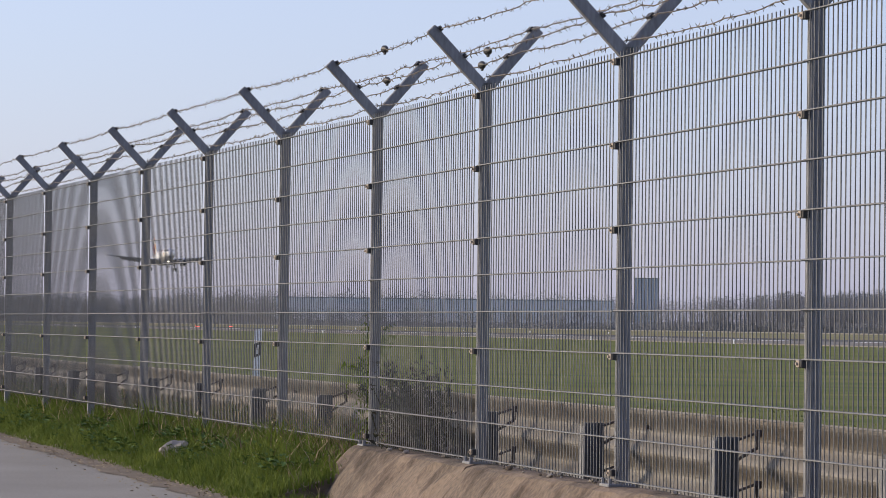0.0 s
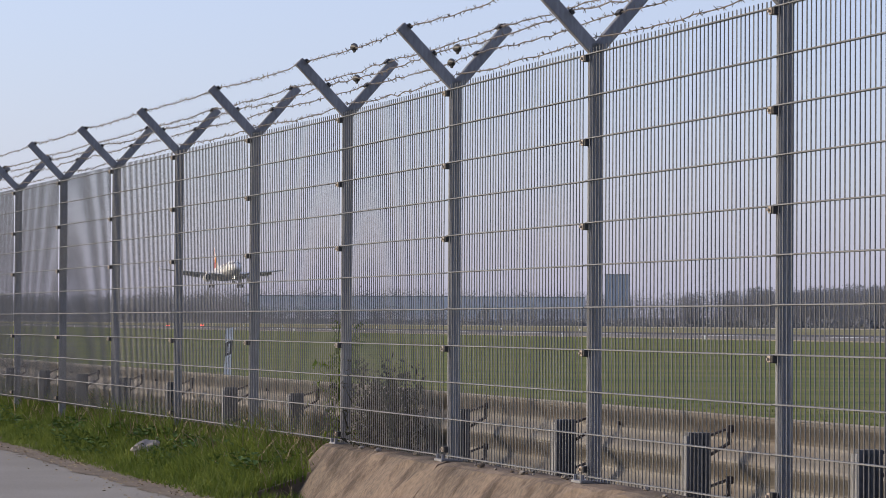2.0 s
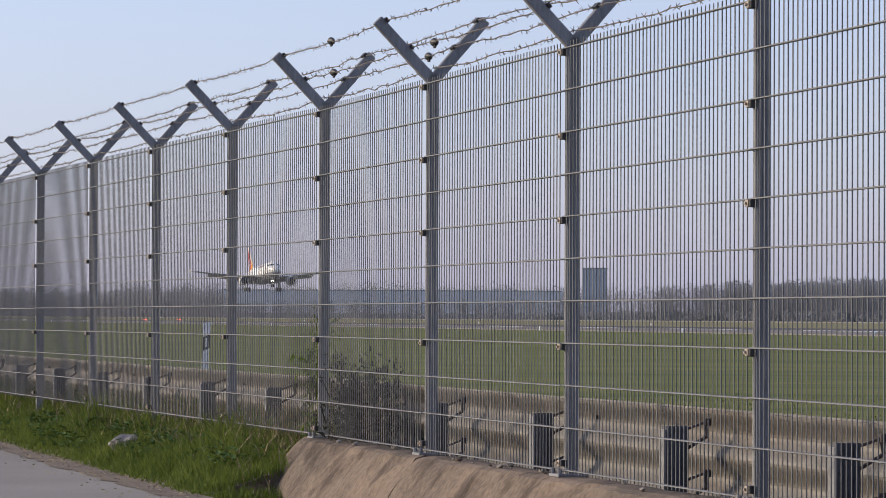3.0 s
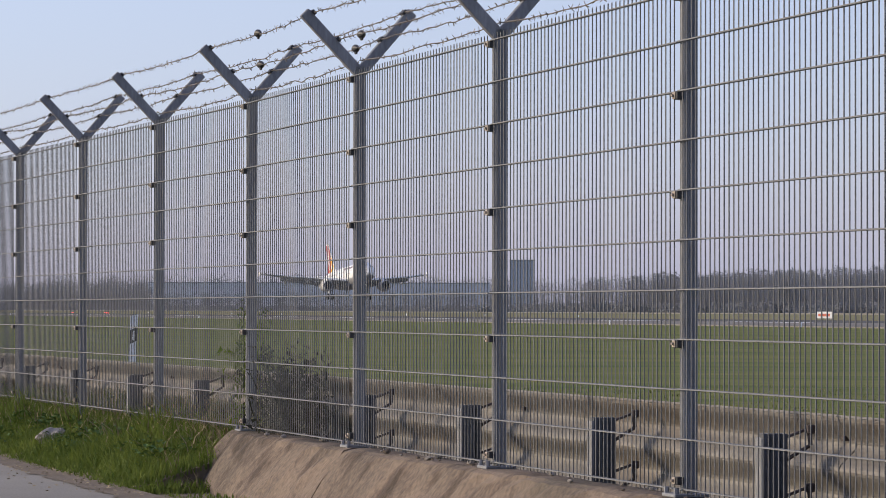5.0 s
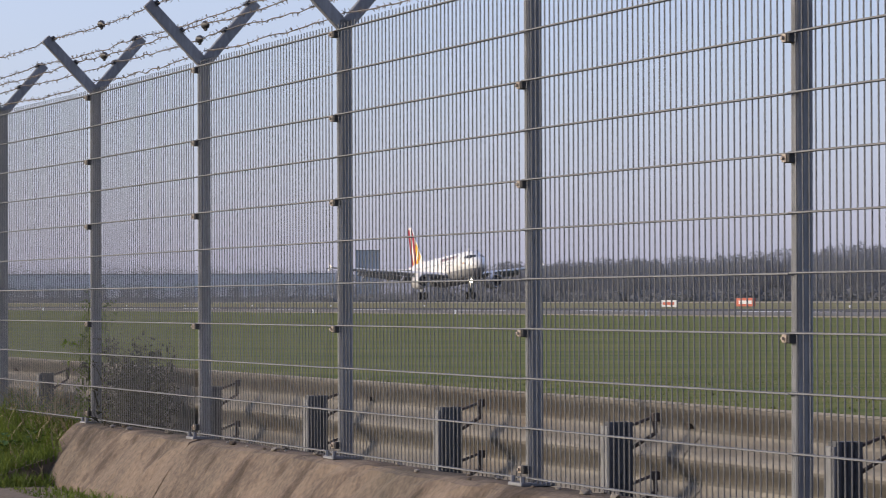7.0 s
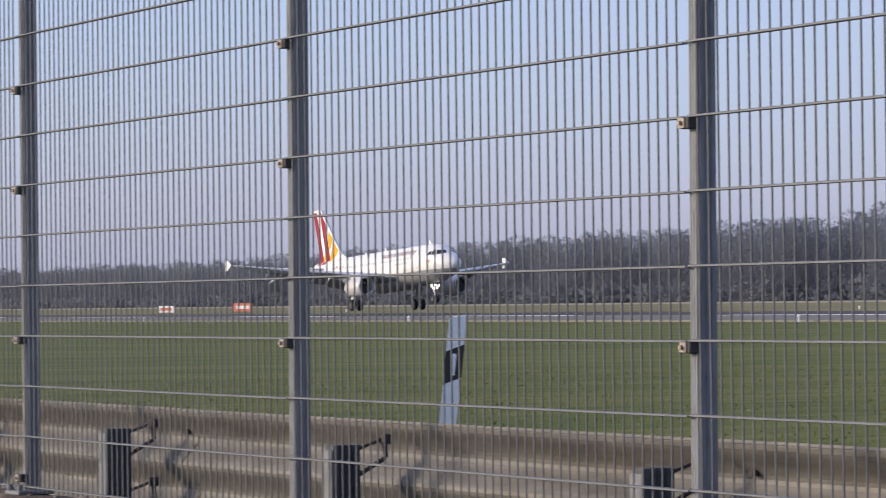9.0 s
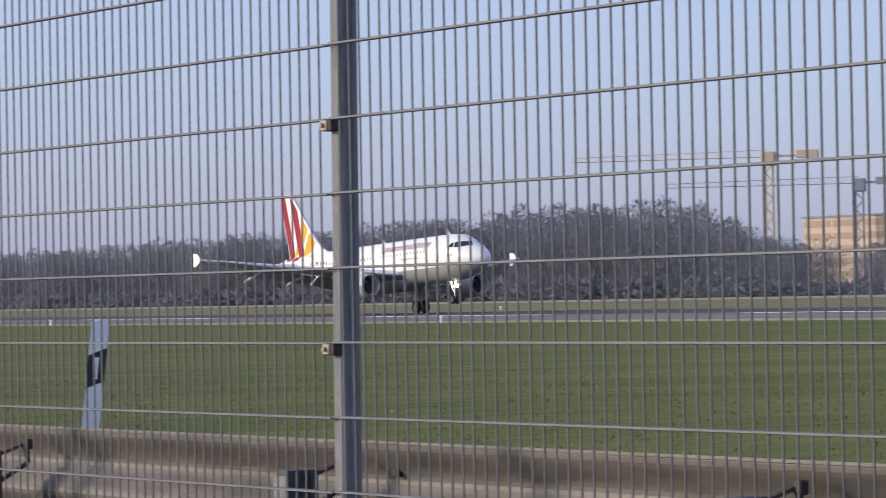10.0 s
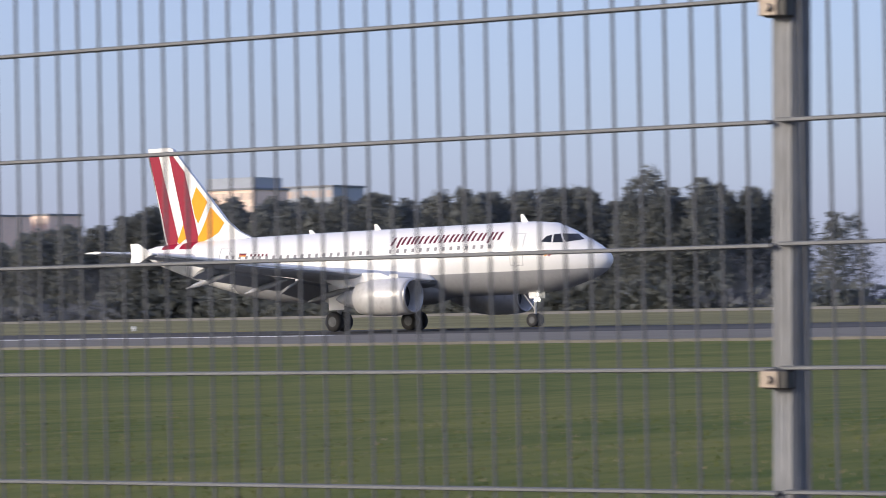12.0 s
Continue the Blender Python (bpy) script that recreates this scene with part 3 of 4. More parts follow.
def aircraft():
    root = empty("airliner", Matrix(), "white twin-engined airliner with maroon and orange tail stripes, landing gear down", "aircraft")
    # fuselage
    bm = bmesh.new()
    n, rings = 48, []
    xs = [0.0, 0.05, 0.12, 0.25, 0.4, 0.65, 0.9, 1.25, 1.6, 2.1, 2.6, 3.1, 3.6, 4.3, 5.0, 6.5] + [8 + i for i in range(13)] + [21, 22.2, 23.5, 24.8, 26, 27.2, 28.5, 29.8, 31, 32, 32.8, 33.4, 33.84]
    for x in xs:
        ring = []
        for i in range(n):
            p = hull(x, i * 360 / n)
            ring.append(p)
        rings.append(ring)
    loft(bm, rings)
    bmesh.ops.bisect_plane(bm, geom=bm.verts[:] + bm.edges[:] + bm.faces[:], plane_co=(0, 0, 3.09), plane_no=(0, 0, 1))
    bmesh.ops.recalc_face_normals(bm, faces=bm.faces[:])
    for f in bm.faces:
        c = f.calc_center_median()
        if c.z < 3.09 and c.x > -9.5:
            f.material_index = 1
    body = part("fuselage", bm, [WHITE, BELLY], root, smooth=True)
    # belly fairing
    bm = bmesh.new()
    turned(bm, [(MG - 10.2, 0.05), (MG - 11, 0.75), (MG - 12.5, 1.15), (MG - 17.5, 1.2), (MG - 19.5, 0.8), (MG - 20.6, 0.05)], 20, "x")
    for v in bm.verts:
        v.co.y *= 1.65
        v.co.z = v.co.z * 0.75 + 2.30
    part("belly_fairing", bm, BELLY, body, smooth=True)
    # cabin windows, both sides
    rng = random.Random(2)
    for side in (0, 1):
        for i in range(37):
            x = 6.9 + i * 0.533
            if i in (14, 15):
                continue
            bm = patch(x, x + 0.19, 16.0, 22.5, 0.006, 2, 3)
            part("cabin_window", bm if not side else mirror_y(bm), CABIN, body)
        for x, w in ((4.75, 0.82), (26.0, 0.80)):
            for x0, x1, a0, a1 in ((x, x + 0.022, -13, 40), (x + w, x + w + 0.022, -13, 40), (x, x + w, 40, 40.7), (x, x + w, -13.7, -13)):
                bm = patch(x0, x1, a0, a1, 0.008, 2, 14)
                part("door_seam", bm if not side else mirror_y(bm), CABIN, body)
        for corners in (((3.05, 4.62), (3.66, 4.68), (3.42, 4.98), (3.14, 5.06)), ((2.38, 4.60), (2.96, 4.61), (3.05, 5.07), (2.72, 5.10))):
            bm = pane(corners)
            part("side_cockpit_window", bm if not side else mirror_y(bm), DARK, body)
        bm = pane(((1.50, 4.74), (2.28, 4.60), (2.62, 5.10), (2.02, 5.07)))
        part("windscreen", bm if not side else mirror_y(bm), DARK, body)
        # lettering stands as plain slanted bars, one for each letter
        x = 14.0
        for w, a0, a1 in ((0.60, 25, 46), (0.53, 30, 46), (0.40, 30, 46), (0.92, 30, 46), (0.55, 30, 46), (0.55, 30, 46), (0.80, 30, 46), (0.17, 30, 52), (0.55, 30, 46), (0.60, 25, 46), (0.53, 30, 46)):
            strokes = [0.0] if w < 0.2 else ([0.0, w - 0.17] if w < 0.7 else [0.0, (w - 0.17) / 2, w - 0.17])
            for d in strokes:
                bm = patch(x - d, x - d - 0.15, a0 if d == strokes[-1] else 30, a1, 0.010, 2, 5, 0.13)
                part("lettering_bar", bm if not side else mirror_y(bm), TEXTC, body)
            x -= w + 0.14
        for i in range(14):
            bm = patch(10.6 - i * 0.22, 10.44 - i * 0.22, 3.5, 7.5, 0.006, 2, 2)
            part("small_lettering_bar", bm if not side else mirror_y(bm), BELLY, body)
        for i in range(5):
            bm = patch(24.3 - i * 0.30, 24.16 - i * 0.30, 21.5, 26, 0.006, 2, 2)
            part("registration_bar", bm if not side else mirror_y(bm), TEXTC, body)
        for a0, c in ((25.3, BLACK), (23.2, MAROON), (21.0, ORANGE)):
            bm = patch(25.2, 24.65, a0, a0 + 2.0, 0.006, 2, 2)
            part("flag_stripe", bm if not side else mirror_y(bm), c, body)
        for dx, c in ((0.0, MAROON), (0.22, ORANGE), (0.44, MAROON)):
            bm = patch(3.62 - dx, 3.50 - dx, 1, 11, 0.008, 2, 3, 0.18)
            part("emblem_stroke", bm if not side else mirror_y(bm), c, body)
        # tail stripe roots on the tail cone
        for x0, x1 in ((30.95, 32.1), (29.45, 30.5)):
            bm = patch(x0, x1, 38, 86, 0.010, 4, 5, 0.1)
            part("tail_stripe_root", bm if not side else mirror_y(bm), MAROON, body)
    for x, h in ((5.5, 0.42), (15.8, 0.34), (20.6, 0.22)):
        bm = bmesh.new()
        prism(bm, [(MG - x, 5.9), (MG - x - 0.5, 5.9), (MG - x - 0.52, 5.95 + h), (MG - x - 0.34, 5.95 + h)], 0.05)
        part("antenna", bm, WHITE, body)
    bm = bmesh.new()
    prism(bm, [(MG - 15.0, 1.5), (MG - 15.5, 1.5), (MG - 15.5, 1.1), (MG - 15.3, 1.1)], 0.05)
    part("antenna", bm, WHITE, body)
    # fin
    bm = bmesh.new()
    fin = [(25.2, 5.80), (26.4, 6.35), (27.3, 7.05), (31.35, 11.62), (31.6, 11.72), (33.28, 11.72), (32.0, 5.55), (29.0, 5.2)]
    prism(bm, [(MG - x, z) for x, z in fin], 0.26)
    tail = part("fin", bm, WHITE, root)

    def fin_stripe(outline, c):
        for s in (-1, 1):
            bm = bmesh.new()
            prism(bm, [(MG - x, z) for x, z in outline], 0.012)
            bmesh.ops.translate(bm, verts=bm.verts[:], vec=(0, s * 0.138, 0))
            part("fin_stripe", bm, c, tail)
    fin_stripe([(33.24, 11.45), (32.49, 11.45), (31.07, 6.06), (31.2, 5.75), (31.9, 5.75)], MAROON)
    fin_stripe([(31.68, 11.49), (31.45, 11.35), (30.43, 10.15), (29.5, 6.15), (29.6, 5.75), (30.35, 5.75), (30.43, 6.04)], MAROON)
    fin_stripe([(29.55, 9.20), (28.72, 8.25), (29.48, 6.95), (29.72, 7.4), (29.95, 8.35)], ORANGE)
    fin_stripe([(28.48, 7.92), (27.45, 6.92), (27.9, 6.35), (28.5, 6.05), (29.45, 5.75), (29.6, 6.05), (29.2, 6.6), (28.85, 7.2)], ORANGE)
    fin_stripe([(30.66, 6.95), (30.42, 6.1), (31.0, 5.77), (31.18, 5.95), (30.95, 6.3)], ORANGE)
    bm = bmesh.new()
    prism(bm, [(MG - 33.31, 11.2), (MG - 32.0, 5.9), (MG - 31.96, 5.9), (MG - 33.27, 11.2)], 0.27)
    part("rudder_edge", bm, BELLY, tail)
    for s in (-1, 1):
        # tailplane
        bm = bmesh.new()
        loft(bm, [airfoil(s * 0.5, MG - 28.4, 4.2, 4.85, 0.42), airfoil(s * 6.2, MG - 32.1, 1.4, 5.22, 0.16)])
        bmesh.ops.recalc_face_normals(bm, faces=bm.faces[:])
        part("tailplane", bm, WHITE, root, smooth=False)
        # wing
        bm = bmesh.new()
        secs = [(1.2, 10.6, 7.6, 2.72, 0.95), (6.4, 13.35, 4.4, 3.22, 0.60), (11.5, 16.1, 3.0, 3.62, 0.36), (17.0, 19.15, 1.55, 4.36, 0.18)]
        loft(bm, [airfoil(s * y, MG - x, c, z, t, 1.0) for y, x, c, z, t in secs])
        bmesh.ops.recalc_face_normals(bm, faces=bm.faces[:])
        # downward faces take the grey with the shade painted in
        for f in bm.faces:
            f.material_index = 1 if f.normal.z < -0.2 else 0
        wing = part("wing", bm, [WINGGREY, SHADEUNDER], root, "pale grey swept wing, grey underside darkened for shade")
        WINGS.append((wing, s))
        bm = bmesh.new()
        loft(bm, [[Vector((MG - x + 0.03 + dx, s * y, z + dz)) for dx, dz in ((0.02, -0.02), (0.02, 0.05), (-0.25, 0.30 * t + 0.05), (-0.42, 0.36 * t + 0.02), (-0.2, -0.12))] for y, x, z, t in ((2.0, 11.0, 2.80, 0.95), (6.4, 13.35, 3.22, 0.60), (16.8, 19.05, 4.33, 0.18))])
        bmesh.ops.recalc_face_normals(bm, faces=bm.faces[:])
        part("slat", bm, WHITE, wing, "glossy pale leading-edge slat")
        bm = bmesh.new()
        prism(bm, [(MG - 19.2, 4.24), (MG - 20.2, 4.85), (MG - 20.75, 4.85), (MG - 20.7, 4.2), (MG - 20.8, 3.7), (MG - 20.3, 3.7)], 0.06, pose(0, s * 17.02, 0.14))
        part("wingtip_fence", bm, WHITE, wing)
        for y0, y1, xa, xb, ca, za, zb in ((2.0, 6.3, 17.6, 17.4, 1.45, 2.55, 2.95), (6.5, 12.9, 17.5, 19.0, 1.0, 2.98, 3.60)):
            bm = bmesh.new()
            cb = ca * 0.78
            loft(bm, [[Vector((MG - x + 0.15, s * y, z + 0.07)), Vector((MG - x - c * 0.45, s * y, z - c * 0.16)), Vector((MG - x - c, s * y, z - c * 0.62)), Vector((MG - x - c * 0.45, s * y, z - c * 0.34)), Vector((MG - x + 0.1, s * y, z - 0.12))] for y, x, c, z in ((y0, xa, ca, za), (y1, xb, cb, zb))])
            bmesh.ops.recalc_face_normals(bm, faces=bm.faces[:])
            # flaps share the grey that has the wing's shade painted in
            part("flap", bm, SHADEUNDER, wing)
        for y, x, z in ((4.1, 15.2, 2.60), (8.3, 16.6, 3.08), (11.8, 18.0, 3.42)):
            bm = bmesh.new()
            turned(bm, [(0.2, 0.03), (-0.5, 0.14), (-1.6, 0.18), (-2.6, 0.12), (-3.2, 0.02)], 10, "x")
            bmesh.ops.transform(bm, verts=bm.verts[:], matrix=pose(MG - x, s * y, z - 0.12, 0, -13, 0))
            part("flap_track_fairing", bm, BELLY, wing, smooth=True)
        # engine
        bm = bmesh.new()
        turned(bm, [(0.0, 0.90), (0.04, 0.93), (-0.3, 1.02), (-1.3, 1.08), (-2.6, 1.05), (-3.6, 0.90), (-3.62, 0.84), (-2.9, 0.80), (-1.0, 0.82), (-0.3, 0.80), (-0.02, 0.86)], 32, "x", cap=False)
        eob = part("engine_nacelle", bm, NACELLE, root, smooth=True)
        eob.location = (MG - 9.65, s * 5.75, 1.84)
        bm = bmesh.new()
        turned(bm, [(-0.03, 0.85), (0.05, 0.885), (0.06, 0.92), (-0.10, 0.985), (-0.10, 0.97), (0.0, 0.90)], 32, "x", cap=False)
        part("intake_lip", bm, METAL, eob, "polished metal intake lip", smooth=True)
        bm = bmesh.new()
        turned(bm, [(-0.45, 0.02), (-0.52, 0.12), (-0.75, 0.28), (-0.80, 0.825), (-0.85, 0.825), (-0.85, 0.02)], 32, "x")
        part("fan", bm, DARK, eob)
        bm = bmesh.new()
        turned(bm, [(-3.0, 0.66), (-3.9, 0.60), (-4.6, 0.45), (-4.65, 0.40), (-5.1, 0.22), (-5.4, 0.03)], 20, "x")
        part("exhaust_cone", bm, BELLY, eob, smooth=True)
        bm = bmesh.new()
        prism(bm, [(-0.9, 0.95), (-2.2, 1.40), (-4.0, 1.45), (-6.2, 1.15), (-5.0, 0.60), (-3.4, 0.70)], 0.32)
        part("pylon", bm, WHITE, eob)
        bm = bmesh.new()
        box(bm, -1.6, -1.0, -0.02, 0.02, 1.0, 1.28)
        part("strake", bm, WHITE, eob)
        # main gear
        bm = bmesh.new()
        rod(bm, (-0.22, s * 3.8, 0.58), (-0.12, s * 3.7, 3.25), 0.13, 0.17, 10)
        rod(bm, (-0.22, s * 3.7, 1.6), (-0.2, s * 2.2, 2.9), 0.07, 0.07, 8)
        rod(bm, (-0.22, s * 3.25, 0.58), (-0.22, s * 4.35, 0.58), 0.09, 0.09, 8)
        leg = part("main_gear_leg", bm, BELLY, root)
        GEAR.append((leg, (0, 0, 0), 1))
        bm = bmesh.new()
        box(bm, -0.75, 0.35, s * 4.02 - 0.03, s * 4.02 + 0.03, 1.25, 2.75, bevel=0.02)
        part("gear_door", bm, WHITE, leg)
        for dy in (-0.46, 0.46):
            wheel(root, (-0.22, s * 3.8 + dy, 0.58), 0.58, 0.40, 1)
    # nose gear
    bm = bmesh.new()
    x = MG - 5.27
    rod(bm, (x, 0, 0.38), (x + 0.12, 0, 2.1), 0.08, 0.10, 10)
    rod(bm, (x, 0, 1.0), (x - 0.75, 0, 1.95), 0.05, 0.05, 8)
    rod(bm, (x, -0.3, 0.38), (x, 0.3, 0.38), 0.06, 0.06, 8)
    leg = part("nose_gear_leg", bm, METAL, root)
    GEAR.append((leg, (0, 0, 0), 2))
    for sy in (-1, 1):
        bm = bmesh.new()
        box(bm, x - 0.10, x + 0.45, sy * 0.42 - 0.02, sy * 0.42 + 0.02, 1.62, 2.0, bevel=0.01)
        part("gear_door", bm, WHITE, leg)
        wheel(root, (x, sy * 0.26, 0.39), 0.39, 0.22, 2)
        bm = bmesh.new()
        turned(bm, [(-0.05, 0.07), (0.05, 0.115), (0.07, 0.02)], 14, "x", (x + 0.17, sy * 0.17, 1.55))
        part("landing_lamp", bm, LAMP, leg, "lit white landing lamp")
    bm = bmesh.new()
    turned(bm, [(-0.05, 0.05), (0.05, 0.12), (0.08, 0.02)], 14, "x", (x + 0.17, 0.0, 1.85))
    part("landing_lamp", bm, LAMP, leg, "lit white landing lamp")
    return root


def wheel(root, at, r, w, gear):
    bm = bmesh.new()
    h = w / 2
    turned(bm, [(-h, r * 0.52), (-h, r * 0.86), (-h * 0.7, r * 0.97), (0, r), (h * 0.7, r * 0.97), (h, r * 0.86), (h, r * 0.52)], 24, "y")
    tyre = part("wheel", bm, TYRE, root, "black rubber tyre on a metal rim", smooth=True)
    tyre.location = at
    GEAR.append((tyre, at, gear))
    bm = bmesh.new()
    turned(bm, [(-h * 1.02, r * 0.15), (-h * 1.04, r * 0.5), (h * 1.04, r * 0.5), (h * 1.02, r * 0.15)], 20, "y")
    part("rim", bm, POSTSTEEL, tyre)


airliner = aircraft()


# ---- far woods, buildings and cranes ----
def woods(name, x0, x1, y0, y1, count, height, material, label, seed, conifer=False, n=420):
    """A wood in one mesh: tapered trunks, limbs, and crowns of very many small clumps of twigs or needles."""
    rng = np.random.default_rng(seed)
    tris = []
    for i in range(count):
        x, y = rng.uniform(x0, x1), rng.uniform(y0, y1)
        z = ground_z(y) - 0.3
        h = height(x * 380.0 / y) * (rng.uniform(0.86, 1.04) if conifer else rng.uniform(0.80, 1.05))
        wide = h * (rng.uniform(0.20, 0.28) if conifer else rng.uniform(0.28, 0.42))
        w, foot = 0.016 * h, np.array((x, y, z))
        tris.append(foot + [[(-w, 0, 0), (w, 0, 0), (0, 0, h * 0.9)], [(0, -w, 0), (0, w, 0), (0, 0, h * 0.9)]])
        # limbs
        a, t = rng.uniform(0, math.tau, 12), rng.uniform(0.2, 0.75, 12)
        p = np.stack((0 * a, 0 * a, h * t), 1)
        q = p + np.stack((np.cos(a) * wide * 0.8, np.sin(a) * wide * 0.8, 0 * a + h * (0.03 if conifer else 0.22)), 1)
        o = np.array((0, 0, 0.008 * h))
        tris.append(foot + np.stack((p - o, p + o, q), 1))
        # crown
        a, t, r = rng.uniform(0, math.tau, n), rng.random(n), rng.random(n)
        if conifer:
            t = t ** 0.8
            rad = wide * (1.05 - t) ** 0.6 * (0.45 + 0.65 * r)
            size = rng.uniform(0.16, 0.42, n) * h / 16
        else:
            lump = 0.8 + 0.35 * np.sin(a * 3 + seed + i) * np.sin(t * 9 + i)
            rad = wide * np.sqrt(np.maximum(0.0, 1 - (2 * t - 1) ** 2)) * r ** 0.45 * lump
            size = rng.uniform(0.09, 0.24, n) * h / 15
        c = np.stack((rad * np.cos(a), rad * np.sin(a), h * (0.16 + 0.84 * t)), 1)
        d = rng.normal(0, 1, (n, 3, 3)) * size[:, None, None]
        if not conifer:
            d *= (0.55, 0.55, 1.25)
            d[:, 2, 2] += size * 1.3
        tris.append(foot + c[:, None, :] + d)
        # undergrowth
        m = 60
        c = np.stack((rng.normal(0, 3.0, m), rng.normal(-4, 2.0, m), rng.uniform(0, 0.26, m) * h), 1)
        tris.append(foot + c[:, None, :] + rng.normal(0, 0.5, (m, 3, 3)))
    v = np.concatenate(tris).reshape(-1, 3)
    f = np.arange(len(v)).reshape(-1, 3)
    me = bpy.data.meshes.new(name)
    me.from_pydata(v.tolist(), [], f.tolist())
    me.materials.append(material)
    tagged(new(name, me), label, "woods", kind="stuff")


def h_bare(x):
    return float(np.interp(x, [-3900, -1850, -1790, -1215, -1180, -1000, -840, -700, -600, -510, -472, -448, -395], [31, 17.5, 10, 9, 11.5, 13, 13.5, 15.5, 16.5, 19.0, 18.0, 10.0, 9.5]))


def h_pine(x):
    return float(np.interp(x, [-420, -370, -335, -305, -290, -225, -210, 0], [8, 9.5, 12.0, 15.5, 17, 16.5, 16.5, 16.5]))


def h_low(x):
    return 9.0 if x < -250 else 9.5


woods("bare_woods", -3900, -1100, 378, 430, 1300, h_bare, HAZYBARE, "far belt of bare woods tinted blue-grey for haze", 1, n=260)
woods("bare_woods", -2760, -2660, 480, 900, 330, lambda x: 29.5, HAZYBARE, "distant ridge of bare woods behind the airport hall", 11, n=160)
woods("bare_woods", -1100, -395, 378, 440, 1050, h_bare, HAZYBARE, "belt of bare woods along the airfield tinted blue-grey for haze", 2, n=850)
woods("shrub_belt", -420, -300, 372, 395, 70, h_low, HAZYBARE, "low bare trees and shrubs along the airfield", 3)
woods("pine_wood", -375, -209, 376, 416, 330, h_pine, HAZYPINE, "dense green pine wood greyed for haze", 4, True, n=900)
woods("bare_woods", -208, -20, 378, 404, 110, h_low, HAZYBARE, "low bare trees along the airfield tinted blue-grey for haze", 6)
woods("pine_wood", -222, -218, 380, 384, 2, lambda x: 20.0, HAZYPINE, "tall pine standing out of the wood", 9, True)
woods("pine_wood", -194, -187, 376, 380, 5, lambda x: 12.0, HAZYPINE, "small group of pines greyed for haze among bare trees", 7, True)


def at_bearing(az, dist):
    return Vector((math.sin(radians(az)) * dist, math.cos(radians(az)) * dist, 0.3))


def building(az0, az1, dist, height, wall_m, storeys, bays, label, depth=14.0, name="apartment_building", group="far buildings", glass=None, faces_lane=False):
    """A block between two bearings, along the runway or facing the lane's end, with storeys, windows, roof and a plant room."""
    mid = dist * math.cos(radians((az0 + az1) / 2))
    a, b = [at_bearing(az, dist if faces_lane else mid / math.cos(radians(az))) for az in (az0, az1)]
    width = (b - a).length
    turn = math.degrees(math.atan2(b.y - a.y, b.x - a.x))
    root = empty(name, pose(*a, 0, 0, turn), label, "building", group)
    bm = bmesh.new()
    box(bm, 0, width, 0, depth, -1, height, bevel=0.05)
    part("wall", bm, wall_m, root)
    bm = bmesh.new()
    box(bm, -0.3, width + 0.3, -0.3, depth + 0.3, height, height + 0.5)
    part("roof", bm, ROOFM, root)
    sh, bw = height / storeys, width / max(1, bays)
    bm = bmesh.new()
    box(bm, 0, bw * (0.62 if bays > 3 else 0.9), -0.12, 0.06, 0, sh * 0.5)
    pane = mesh_of("window", bm, glass or WINDOWM)
    for j in range(max(0, storeys - 7), storeys):
        for i in range(bays):
            ob = new("window", pane)
            ob.parent = root
            ob.location = ((i + (0.19 if bays > 3 else 0.05)) * bw, 0, (j + 0.28) * sh)
    return root, width


r, w = building(-45.95, -44.75, 900, 29.5, PINKWALL, 9, 9, "tall pink rendered apartment block in evening sun")
r, w = building(-44.7, -41.1, 905, 27.0, PINKWALL, 8, 26, "long pink rendered apartment block in evening sun")
bm = bmesh.new()
box(bm, 2, w * 0.52, 1, 12, 27.6, 30.0)
part("plant_room", bm, GREYWALL, r, "blue-grey plant storey on the roof")
r, w = building(-41.0, -40.2, 900, 27.5, PINKWALL, 8, 6, "pink rendered apartment block beside a longer one")
# no panes here: the window boxes carry the painted shade of open storeys
building(-49.45, -47.95, 800, 18.4, TANWALL, 6, 3, "tan concrete building shell under construction", glass=SHELLDARK)
r, w = building(-38.15, -36.65, 820, 30.5, PINKWALL, 9, 10, "pale pink tower block behind the pine wood")
bm = bmesh.new()
box(bm, w * 0.42, w * 0.98, 1, 12, 31.0, 33.6)
part("plant_room", bm, GREYWALL, r, "pale plant room on the roof")
bm = bmesh.new()
box(bm, 0.0, w * 0.16, -0.3, 4, 24.0, 30.3)
part("balcony_tower", bm, REDPAINT, r, "brick-red stair tower")
building(-36.35, -35.3, 850, 32.0, GREYWALL, 9, 8, "pale grey block with a flat roof behind the pine wood")
building(-72.05, -71.62, 2500, 38.0, GREYWALL, 7, 0, "hazy grey office block behind the woods", name="office_block", faces_lane=True)
building(-78.3, -72.4, 2500, 20.5, PALEWALL, 1, 0, "long pale airport hall behind the bare woods", name="airport_hall", faces_lane=True)


